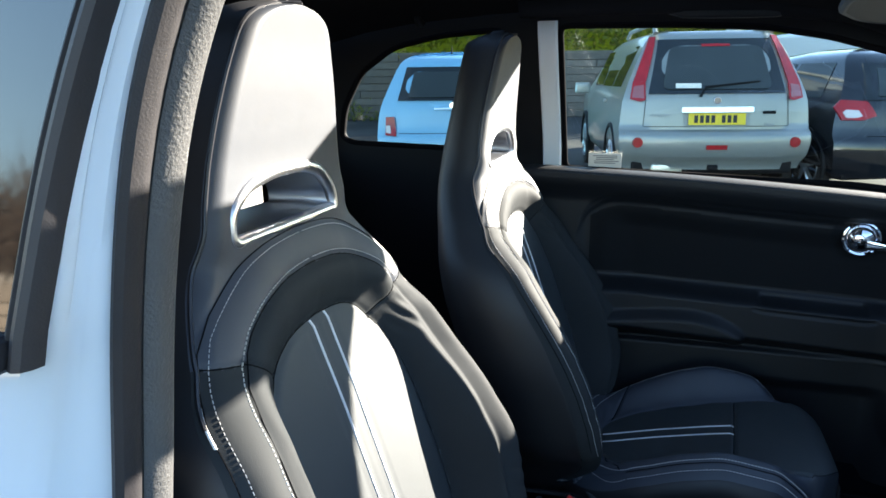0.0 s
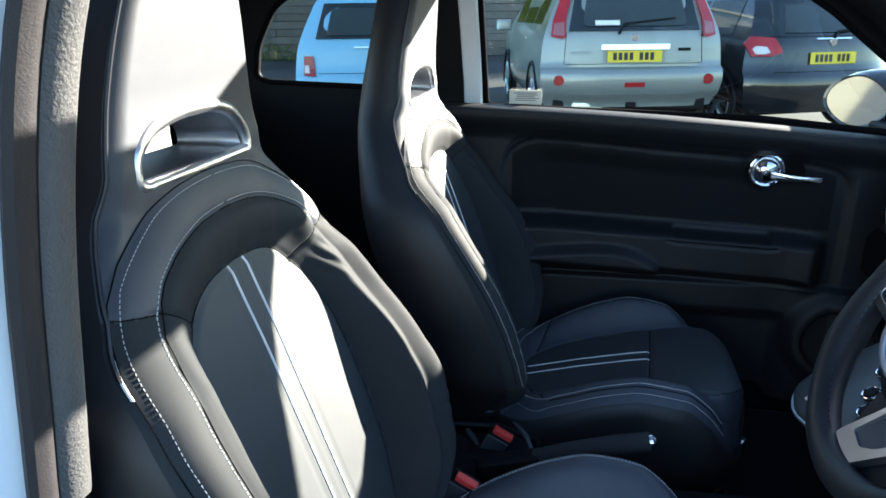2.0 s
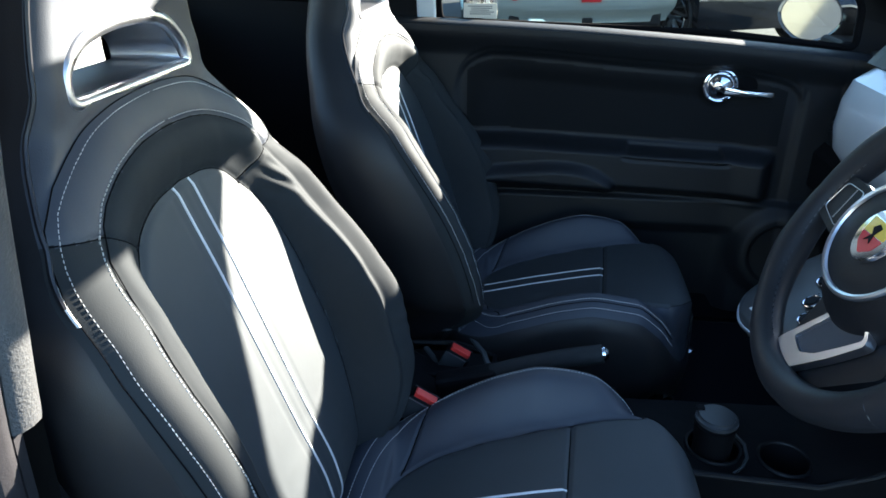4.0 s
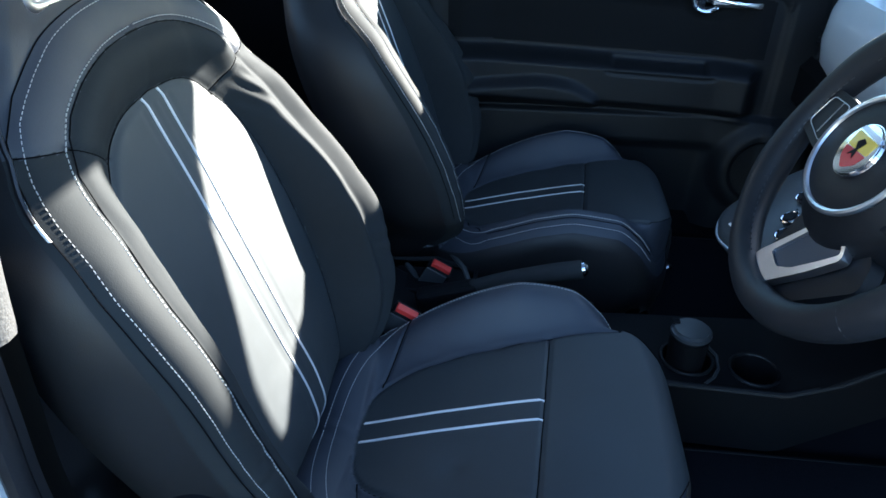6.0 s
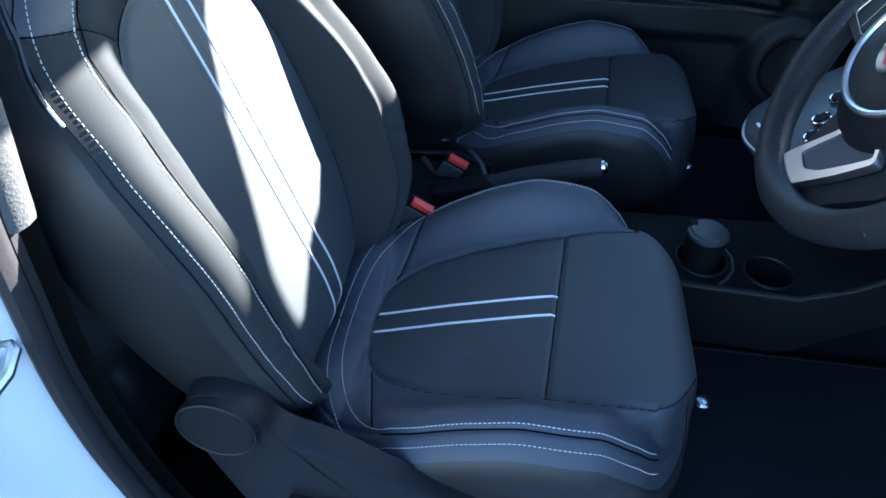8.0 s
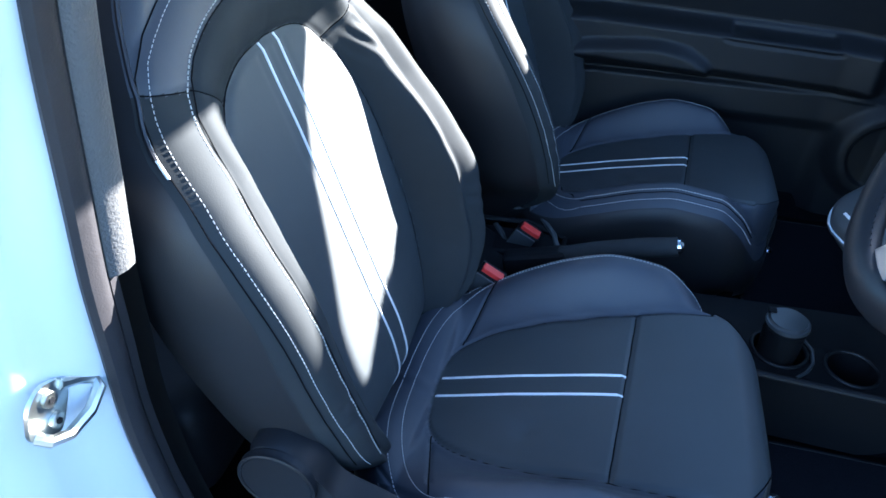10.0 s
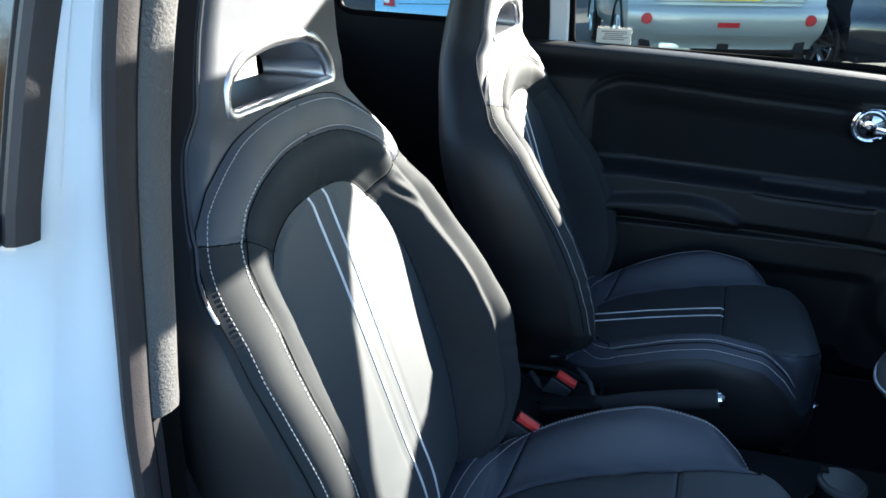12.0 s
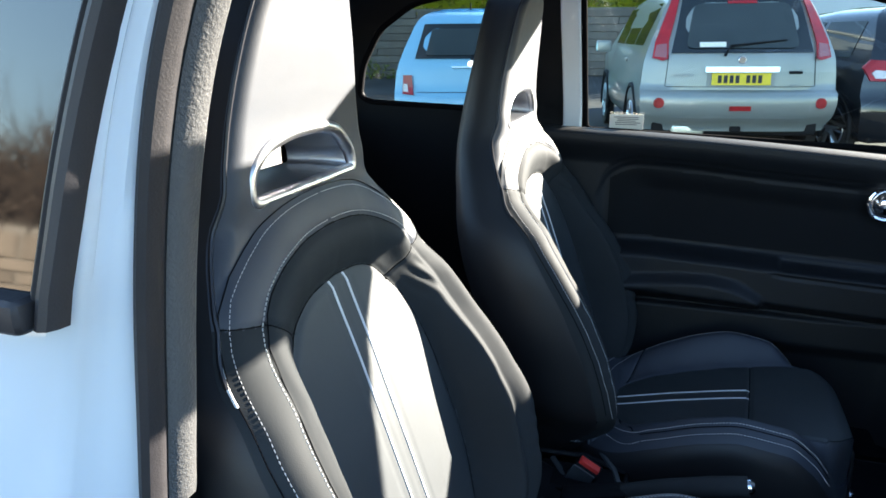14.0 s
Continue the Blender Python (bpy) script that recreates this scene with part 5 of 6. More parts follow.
# handbrake
brake = thing("handbrake", "black handbrake lever with a chrome button", "handbrake")
part("grip", tube([(-0.12, 0.335, 0.455), (-0.06, 0.335, 0.475), (0.02, 0.332, 0.500), (0.075, 0.330, 0.516)], [0.016, 0.019, 0.020, 0.018], 14, flat=0.9), LEATHER_SOFT, brake, "black leather grip", shade=True)
part("button", tube([(0.073, 0.330, 0.5155), (0.080, 0.330, 0.5175), (0.085, 0.3295, 0.519)], [0.0125, 0.0125, 0.007], 12), CHROME, brake, "chrome release button", shade=True)
part("lever_base", box(-0.16, 0.335, 0.425, 0.12, 0.04, 0.06, 0.012, 3, pose(0, 0, 0, 0, -16, 0)), PLASTIC_DARK, brake)

# belt buckles: a flat body with the red button along its end
for (x, y, z, lab) in ((-0.226, 0.240, 0.462, "black belt buckle with red button beside the driver's seat"), (-0.186, 0.421, 0.440, "black belt buckle with red button beside the passenger seat")):
    bk = thing("belt_buckle", lab, "seat belt buckle", "belt buckles")
    M = pose(x, y, z, 0, 27, -4)
    o = part("buckle_body", box(0, 0, -0.044, 0.050, 0.024, 0.080, 0.006, 3), PLASTIC_DARK, bk, shade=True, angle=0.5)
    o.matrix_world = M
    part("buckle_plate", box(-0.004, -0.0145, -0.030, 0.044, 0.004, 0.046, 0.0015), LID, bk, "grey face of the buckle").matrix_world = M
    lip = part("slot_lip", box(0, 0.010, -0.002, 0.048, 0.006, 0.012, 0.002), PLASTIC, bk)
    lip.matrix_world = M
    b = part("release_button", box(0, -0.002, 0.001, 0.040, 0.016, 0.010, 0.002, 2), RED, bk, "red release button")
    b.matrix_world = M
    part("strap", box(-0.010, 0, -0.105, 0.030, 0.006, 0.060, 0.002), RUBBER, bk, "black buckle stalk").matrix_world = M

# floor mats with studs
STUD = material("stud_metal", (0.7, 0.72, 0.78), 0.25, 1.0, 0.1, 90)
for (x0, x1, y0, y1, sx, sy, lab) in ((0.16, 0.70, -0.24, 0.19, 0.278, 0.065, "black driver's floor mat with a metal stud"), (0.27, 0.74, 0.52, 0.94, 0.341, 0.789, "black passenger floor mat with a metal stud")):
    mat_ = thing("floor_mat", lab, "floor mat", "floor mats")
    part("carpet", box((x0 + x1) / 2, (y0 + y1) / 2, FLOOR_Z + 0.010, x1 - x0, y1 - y0, 0.012, 0.005, 2), MAT_PILE, mat_)
    part("edging", tube([(x, y, FLOOR_Z + 0.012) for x, y in rounded([(x0, y0), (x1, y0), (x1, y1), (x0, y1)], 0.03)], 0.005, 6, closed=True), PLASTIC, mat_, "", shade=True)
    bm = bmesh.new()
    bmesh.ops.create_uvsphere(bm, u_segments=20, v_segments=10, radius=0.015)
    bmesh.ops.scale(bm, vec=(1, 1, 0.5), verts=bm.verts)
    bmesh.ops.translate(bm, vec=(sx, sy, FLOOR_Z + 0.018), verts=bm.verts)
    part("stud", bm, STUD, mat_, "shiny metal fixing stud", shade=True)

# belt guide on the driver's inner pillar
part("belt_guide", box(-0.470, -0.284, 1.035, 0.02, 0.022, 0.10, 0.006, 3), PLASTIC, car, "black belt guide", shade=True)


# ---- outside ----
ASPHALT = material("asphalt", (0.062, 0.062, 0.062), 0.9, 0, 0.35, 40, 0.8, 60, 0.3, 0.6, spec=0.1)
ground = mesh_object("ground", [(-400, -400, 0), (400, -400, 0), (400, 400, 0), (-400, 400, 0)], [(0, 1, 2, 3)], ASPHALT, shade=False)
tagged(ground, "grey asphalt car park in sunlight", "ground", kind="structure")


# ---- parked cars ----
SILVER = material("silver_paint", (0.27, 0.29, 0.275), 0.34, 0.35, 0.03, 30, coat=0.7, stain=0.05, stain_scale=2)
SILVER_DULL = material("silver_bumper", (0.26, 0.28, 0.275), 0.45, 0.2, 0.04, 30, stain=0.08, stain_scale=3)
NAVY = material("black_paint", (0.010, 0.011, 0.014), 0.2, 0.2, 0.03, 30, coat=1.0)
SKY_BLUE = material("sky_blue_paint", (0.20, 0.50, 0.74), 0.22, 0, 0.02, 10, coat=1.0)
CAR_WHITE = material("white_paint", (0.72, 0.75, 0.78), 0.25, 0, 0.02, 10, coat=0.8)
CAR_GLASS = material("car_glass", (0.012, 0.016, 0.018), 0.05, 0, 0.2, 3, spec=0.7)
CAR_GLASS_PALE = material("car_glass_pale", (0.035, 0.045, 0.048), 0.06, 0, 0.35, 2.5, spec=0.5)
LAMP_RED = material("lamp_red", (0.40, 0.010, 0.016), 0.2, 0, 0.25, 40, coat=0.35, stain=0.2, stain_scale=9, spec=0.4)
LAMP_CLEAR = material("lamp_clear", (0.65, 0.60, 0.60), 0.15, 0, 0.1, 60, coat=1.0)
LAMP_PINK = material("lamp_pale_red", (0.32, 0.10, 0.11), 0.2, 0, 0.2, 40, coat=0.4)
PLATE_Y = material("plate_yellow", (0.80, 0.60, 0.03), 0.45, 0, 0.05)
PLATE_INK = material("plate_ink", (0.012, 0.012, 0.012), 0.5)
ALLOY = material("alloy", (0.55, 0.57, 0.60), 0.3, 0.9, 0.06, 40)


def wheel_at(parent, x, y, r, w=0.20, spokes=5):
    side = -1 if x < 0 else 1
    wh = part("wheel", tube([(x + side * dx, y, r) for dx in (-0.10, -0.085, -0.06, 0.0)], [r * 0.86, r * 0.98, r, r], 40, caps=False), TYRE, parent, "black tyre on alloy rim", shade=True)
    part("sidewall", loft([[(x + side * dx, y + k * r * math.cos(q), r + k * r * math.sin(q)) for q in np.linspace(0, math.tau, 40, endpoint=False)] for dx, k in ((0.0, 1.0), (0.012, 0.92), (0.014, 0.78), (0.006, 0.68))], close_u=True), TYRE, wh, "", shade=True)
    part("rim", loft([[(x + side * dx, y + k * r * math.cos(q), r + k * r * math.sin(q)) for q in np.linspace(0, math.tau, 40, endpoint=False)] for dx, k in ((0.008, 0.70), (0.010, 0.64), (-0.02, 0.62), (-0.05, 0.55), (-0.05, 0.05))], close_u=True), PLASTIC_DARK, wh, "", shade=True)
    for k in range(spokes):
        q = k * math.tau / spokes + 0.3
        for d in (-0.16, 0.16):
            part("spoke", tube([(x + side * 0.006, y + r * 0.12 * math.cos(q), r + r * 0.12 * math.sin(q)), (x + side * 0.004, y + r * 0.64 * math.cos(q + d), r + r * 0.64 * math.sin(q + d))], [0.022, 0.016], 6), ALLOY, wh, "", shade=True)
    part("hub_cap", disc(0.05, 0.045, 0.02, pose(x + side * 0.01, y, r, 0, 90, 0), 20, 0.004), ALLOY, wh, "", shade=True)
    part("rim_lip", tube([(x + side * 0.010, y + 0.665 * r * math.cos(q), r + 0.665 * r * math.sin(q)) for q in np.linspace(0, math.tau, 40, endpoint=False)], 0.008, 6, closed=True), ALLOY, wh, "", shade=True)
    return wh


def ring(sec, y):
    """A cross-section given as half a profile (x, z) from the bottom up, mirrored."""
    return [(-x, y, z) for x, z in sec] + [(x, y, z) for x, z in reversed(sec)]


def number_plate(parent, place, w=0.52, h=0.111, groups=((0.07, 4), (0.32, 3))):
    pl = part("number_plate", box(0, 0, 0, w, 0.008, h, 0.003), PLATE_Y, parent, "yellow number plate with dark bars")
    pl.matrix_basis = place
    for start, n in groups:
        for k in range(n):
            b = part("plate_bar", box(-w / 2 + start + 0.052 * k, -0.006, 0, 0.034, 0.003, 0.072), PLATE_INK, pl)


def rear_patch(name, loop, mat, parent, label, surf, depth=0.012, holes=(), shade=False):
    """A piece laid on the tail: loop in (x, z), surf(x, z) the depth of the tail there."""
    bm = plate(loop, list(holes), depth, lambda u, v, w: (u, surf(u, v) - w, v))
    return part(name, bm, mat, parent, label, shade=shade, angle=0.5)


def subdivided(loop, step=0.06):
    out = []
    for (a, b), (c, d) in zip(loop, loop[1:] + loop[:1]):
        n = max(1, int(math.hypot(c - a, d - b) / step))
        out += [(a + (c - a) * k / n, b + (d - b) * k / n) for k in range(n)]
    return out


# silver off-roader
suv = thing("parked_suv", "silver estate-type off-roader parked tail towards the car", "car", at=(0, 0, 0))
tail = spline([(0.0, 0.10), (0.40, 0.10), (0.46, 0.03), (0.60, 0.0), (0.70, 0.015), (0.735, 0.075), (0.80, 0.080), (1.06, 0.110), (1.14, 0.14), (1.58, 0.36), (1.66, 0.44), (1.72, 0.7)])
halfw = spline([(0.30, 0.80), (0.45, 0.86), (0.62, 0.885), (0.80, 0.875), (1.0, 0.855), (1.12, 0.820), (1.35, 0.730), (1.58, 0.625), (1.64, 0.57), (1.68, 0.40), (1.685, 0.0)])


def suv_surf(x, z):
    return float(tail(z)) + 0.10 * abs(x / float(max(0.3, halfw(min(z, 1.6))))) ** 4 + 0.03 * x * x


zl = [0.34, 0.40, 0.46, 0.52, 0.60, 0.66, 0.70, 0.72, 0.735, 0.80, 0.90, 1.0, 1.06, 1.12, 1.2, 1.3, 1.4, 1.5, 1.58, 1.63, 1.665, 1.68]
rows = []
for z in zl:
    hw = float(halfw(z))
    row = []
    for u in np.linspace(-1, 1, 25):
        x = u * hw
        row.append((x, suv_surf(x, z), z))
    rows.append(row)
part("tail_panel", loft(rows), SILVER, suv, "silver tailgate and bumper", shade=True, angle=0.9)
# flanks and roof
rows = []
for y, k, top in [(0.0, 1.0, 1.68), (0.5, 1.0, 1.69), (1.2, 1.0, 1.70), (2.2, 1.0, 1.70), (2.8, 1.0, 1.66), (3.35, 1.0, 1.12), (4.2, 0.97, 1.0), (4.5, 0.88, 0.85)]:
    row = []
    for z in zl:
        zz = min(0.34 + (z - 0.34) * (top - 0.34) / (1.68 - 0.34), top)
        hw = float(halfw(z)) * k if top > 1.3 else min(float(halfw(min(z, 1.0))) * k, 0.87 * k) * (1 if z < 1.6 else max(0.0, (1.68 - z) / 0.08))
        back = suv_surf(hw, z) if y < 0.3 else y
        row.append((hw, back, zz))
    rows.append(row)
for s in (-1, 1):
    part("flank", loft([[(s * x, y, z) for x, y, z in r] for r in rows]), SILVER, suv, "silver flank", shade=True, angle=0.9)
GL = subdivided([(-0.625, 1.075), (0.625, 1.075), (0.515, 1.60), (-0.515, 1.60)])
rear_patch("rear_window", GL, CAR_GLASS, suv, "dark rear window", suv_surf, 0.012)
rear_patch("window_inner", subdivided(rounded([(-0.50, 1.12), (0.50, 1.12), (0.42, 1.53), (-0.42, 1.53)], 0.07)), CAR_GLASS_PALE, suv, "", suv_surf, 0.020)
rear_patch("window_label", subdivided([(-0.38, 1.13), (-0.15, 1.13), (-0.15, 1.175), (-0.38, 1.175)]), PAPER, suv, "white paper in the rear window", suv_surf, 0.026)
rear_patch("high_brake_lamp", subdivided([(-0.13, 1.525), (0.13, 1.525), (0.13, 1.55), (-0.13, 1.55)]), LAMP_RED, suv, "", suv_surf, 0.026)
for s in (-1, 1):
    rear_patch("tail_lamp", subdivided([(s * 0.655, 1.02), (s * 0.700, 1.005), (s * 0.790, 1.03), (s * 0.765, 1.18), (s * 0.690, 1.38), (s * 0.590, 1.63), (s * 0.535, 1.63), (s * 0.600, 1.37), (s * 0.650, 1.18)]), LAMP_RED, suv, "tall red tail lamp", suv_surf, 0.03)
    rear_patch("lamp_lens", subdivided([(s * 0.668, 1.035), (s * 0.775, 1.045), (s * 0.757, 1.15), (s * 0.668, 1.165)]), LAMP_PINK, suv, "pale lower lens", suv_surf, 0.034)
    rf = part("reflector", disc(0.052, 0.048, 0.02, pose(s * 0.718, suv_surf(0.718, 0.612) - 0.008, 0.612, 90, 0, 0), 28, 0.004), LAMP_RED, suv, "round red reflector", shade=True, angle=0.5)
    part("roof_rail", tube([(s * 0.54, 0.42, 1.66), (s * 0.545, 0.50, 1.745), (s * 0.545, 1.0, 1.765), (s * 0.545, 1.9, 1.755), (s * 0.54, 2.1, 1.70)], 0.024, 8), SILVER_DULL, suv, "silver roof rail", shade=True)
    part("wing_mirror", box(s * 0.98, 2.95, 1.10, 0.20, 0.12, 0.15, 0.04, 3), SILVER, suv, "silver wing mirror", shade=True)
    for y0, y1, z1 in ((0.60, 1.20, 1.55), (1.25, 2.05, 1.57), (2.10, 2.85, 1.55)):
        bm = loft([[(s * (float(halfw(z)) + 0.006), y, z) for z in np.linspace(1.14, z1, 6)] for y in np.linspace(y0, y1, 5)])
        part("side_window", bm, CAR_GLASS, suv, "", shade=True)
    part("door_handle", box(s * 0.875, 1.45, 0.98, 0.03, 0.16, 0.035, 0.01), SILVER, suv)
    for y in (0.78, 3.45):
        part("wheel_arch", tube([(s * 0.872, y + 0.40 * math.cos(q), 0.34 + 0.40 * math.sin(q)) for q in np.linspace(-0.2, math.pi + 0.2, 18)], 0.030, 6), PLASTIC_DARK, suv, "", shade=True)
for x in (-0.868, 0.868):
    for y in (0.78, 3.45):
        wheel_at(suv, x, y, 0.345)
for s_ in (-1, 1):
    rear_patch("tailgate_seam", subdivided([(s_ * 0.662, 0.77), (s_ * 0.668, 0.77), (s_ * 0.648, 1.06), (s_ * 0.642, 1.06)]), PLASTIC_DARK, suv, "", suv_surf, 0.003)
rear_patch("bumper_step", subdivided([(-0.84, 0.724), (0.84, 0.724), (0.84, 0.732), (-0.84, 0.732)]), PLASTIC_DARK, suv, "", suv_surf, 0.002)
rear_patch("tailgate_seam", subdivided([(-0.66, 0.760), (0.66, 0.760), (0.66, 0.766), (-0.66, 0.766)]), PLASTIC_DARK, suv, "", suv_surf, 0.003)
rear_patch("chrome_strip", subdivided([(-0.325, 0.90), (0.325, 0.90), (0.325, 0.95), (-0.325, 0.95)]), CHROME, suv, "chrome plate lamp strip", suv_surf, 0.04)
rear_patch("plate_recess", subdivided([(-0.30, 0.765), (0.30, 0.765), (0.30, 0.90), (-0.30, 0.90)]), SILVER_DULL, suv, "", suv_surf, 0.006)
number_plate(suv, pose(0, suv_surf(0, 0.835) - 0.016, 0.835, -6, 0, 0))
rear_patch("model_badge", subdivided([(-0.60, 0.86), (-0.42, 0.86), (-0.42, 0.885), (-0.60, 0.885)]), SILVER_DULL, suv, "", suv_surf, 0.008)
rear_patch("dealer_badge", subdivided([(0.42, 0.88), (0.54, 0.88), (0.54, 0.91), (0.42, 0.91)]), PLASTIC_DARK, suv, "", suv_surf, 0.008)
rear_patch("model_badge", subdivided([(0.44, 0.765), (0.53, 0.765), (0.53, 0.79), (0.44, 0.79)]), SILVER_DULL, suv, "", suv_surf, 0.008)
part("maker_badge", disc(0.038, 0.034, 0.014, pose(0, suv_surf(0, 1.01) - 0.006, 1.01, 90, 0, 0), 24, 0.003), CHROME, suv, "round chrome badge", shade=True)
part("wiper", tube([(-0.16, suv_surf(-0.16, 1.05) - 0.03, 1.05), (-0.11, suv_surf(-0.11, 1.14) - 0.035, 1.14), (0.38, suv_surf(0.38, 1.19) - 0.03, 1.19)], [0.014, 0.012, 0.007], 6), PLASTIC_DARK, suv, "black rear wiper", shade=True)
rear_patch("centre_reflector", subdivided([(-0.095, 0.545), (0.095, 0.545), (0.095, 0.59), (-0.095, 0.59)]), LAMP_RED, suv, "red bumper reflector", suv_surf, 0.012)
rear_patch("bumper_valance", subdivided([(-0.62, 0.435), (0.62, 0.435), (0.60, 0.475), (-0.60, 0.475)]), SILVER_DULL, suv, "", suv_surf, 0.014)
part("underbody", box(0, 1.6, 0.36, 1.5, 2.9, 0.14, 0.03), PLASTIC_DARK, suv)
part("silencer", box(-0.42, 0.28, 0.33, 0.30, 0.34, 0.14, 0.04, 3), STEEL, suv, "rusty grey silencer", shade=True)
part("hitch", box(0.0, 0.16, 0.36, 0.10, 0.18, 0.06, 0.015), PLASTIC_DARK, suv)
suv.matrix_world = pose(0.392, 6.24, 0, 0, 0, 11.9) @ Matrix.Diagonal((1, 1, 0.967, 1))


def hatchback(name, label, paint, L, H, W, glass_mat, lamp, plate_groups, plate_z, mirrors=True):
    """A small rounded hatchback seen from behind."""
    hb = thing(name, label, "car")
    k = H / 1.49
    tl = spline([(0.0, 0.12), (0.30 * k, 0.06), (0.42 * k, 0.0), (0.58 * k, 0.0), (0.66 * k, 0.04), (0.90 * k, 0.07), (1.0 * k, 0.10), (1.36 * k, 0.34), (1.42 * k, 0.42), (1.49 * k, 0.75)])
    hwd = spline([(0.22 * k, W * 0.88), (0.40 * k, W * 0.98), (0.60 * k, W), (0.85 * k, W * 0.97), (1.0 * k, W * 0.91), (1.2 * k, W * 0.80), (1.36 * k, W * 0.70), (1.43 * k, W * 0.60), (1.48 * k, W * 0.35), (1.49 * k, 0.0)])
    surf = lambda x, z: float(tl(z)) + 0.16 * abs(x / float(max(0.25, hwd(min(z, 1.4 * k))))) ** 3.5 + 0.04 * x * x
    zs = [k * z for z in (0.24, 0.30, 0.36, 0.42, 0.50, 0.58, 0.62, 0.66, 0.75, 0.85, 0.92, 1.0, 1.1, 1.2, 1.3, 1.36, 1.40, 1.43, 1.46, 1.48, 1.49)]
    part("tail_panel", loft([[(u * float(hwd(z)), surf(u * float(hwd(z)), z), z) for u in np.linspace(-1, 1, 25)] for z in zs]), paint, hb, "", shade=True, angle=0.9)
    rows = []
    for y, kk, top in [(0.0, 1.0, 1.0), (0.6, 1.0, 1.0), (1.2, 1.0, 1.0), (1.9, 1.0, 0.97), (2.25, 1.0, 0.90), (2.85, 1.0, 0.66), (3.3, 0.95, 0.58), (L, 0.82, 0.45)]:
        row = []
        for z in zs:
            zz = zs[0] + (z - zs[0]) * (H * top - zs[0]) / (H - zs[0])
            hw = float(hwd(z)) * kk if top > 0.8 else float(hwd(min(z, 0.85 * k))) * kk * (1 if z < 1.4 * k else max(0.0, (H - z) / (0.09 * k)))
            row.append((hw, surf(hw, z) if y == 0 else y, zz))
        rows.append(row)
    for s in (-1, 1):
        part("flank", loft([[(s * x, y, z) for x, y, z in r] for r in rows]), paint, hb, "", shade=True, angle=0.9)
        for y0, y1 in ((0.55, 1.15), (1.22, 2.05)):
            bm = loft([[(s * (float(hwd(z)) + 0.006), y0 + (y1 - y0) * q + (0.16 * (z / k - 1.0) if y0 < 1 and q == 0 else 0), z) for z in np.linspace(1.0 * k, 1.34 * k, 6)] for q in (0, 0.25, 0.5, 0.75, 1)])
            part("side_window", bm, glass_mat, hb, "", shade=True)
        rear_patch("tail_lamp", subdivided([(s * u * W, v * k) for u, v in lamp], 0.04), LAMP_RED, hb, "red tail lamp", surf, 0.02)
        cx = sum(u for u, v in lamp) / len(lamp)
        cz = sum(v for u, v in lamp) / len(lamp)
        rear_patch("lamp_lens", subdivided([(s * W * (cx + (u - cx) * 0.45 + 0.03), k * (cz + (v - cz) * 0.40 - 0.03)) for u, v in lamp], 0.04), LAMP_CLEAR, hb, "", surf, 0.026)
        if mirrors:
            part("wing_mirror", box(s * (W + 0.10), 2.2, 0.98 * k, 0.17, 0.10, 0.13, 0.04, 3), paint, hb, "", shade=True)
        for y in (0.66, 2.95):
            part("wheel_arch", tube([(s * W * 0.985, y + 0.35 * math.cos(q), 0.30 + 0.35 * math.sin(q)) for q in np.linspace(-0.2, math.pi + 0.2, 18)], 0.022, 6), PLASTIC_DARK, hb, "", shade=True)
            wheel_at(hb, s * (W - 0.06), y, 0.305)
    rear_patch("rear_window", (subdivided([(-W * 0.72, 0.985 * k), (W * 0.72, 0.985 * k), (W * 0.60, 1.33 * k), (-W * 0.60, 1.33 * k)])), CAR_GLASS, hb, "dark rear window", surf, 0.012)
    rear_patch("window_inner", subdivided([(-W * 0.58, 1.02 * k), (W * 0.58, 1.02 * k), (W * 0.50, 1.28 * k), (-W * 0.50, 1.28 * k)]), glass_mat, hb, "", surf, 0.014)
    rear_patch("tailgate_seam", subdivided([(-W * 0.70, 0.645 * k), (W * 0.70, 0.645 * k), (W * 0.70, 0.652 * k), (-W * 0.70, 0.652 * k)]), PLASTIC_DARK, hb, "", surf, 0.003)
    rear_patch("chrome_strip", subdivided([(-0.20, plate_z + 0.175), (0.20, plate_z + 0.175), (0.20, plate_z + 0.19), (-0.20, plate_z + 0.19)]), CHROME, hb, "chrome handle strip", surf, 0.025)
    part("maker_badge", disc(0.042, 0.038, 0.016, pose(0, surf(0, 0.93 * k) - 0.006, 0.93 * k, 90, 0, 0), 24, 0.003), CHROME, hb, "round chrome badge", shade=True)
    part("wiper", tube([(0.0, surf(0, 0.97 * k) - 0.03, 0.97 * k), (0.05, surf(0.05, 1.03 * k) - 0.03, 1.03 * k), (0.34, surf(0.34, 1.05 * k) - 0.03, 1.05 * k)], [0.014, 0.011, 0.007], 6), PLASTIC_DARK, hb, "", shade=True)
    part("aerial", tube([(0, 0.60, H * 0.99), (0, 0.52, H + 0.06)], [0.012, 0.004], 6), PLASTIC_DARK, hb, "", shade=True)
    part("underbody", box(0, 1.5, 0.27, W * 1.7, 2.6, 0.12, 0.03), PLASTIC_DARK, hb)
    if plate_groups:
        number_plate(hb, pose(0, surf(0, plate_z) - 0.014, plate_z, -4, 0, 0))
    return hb


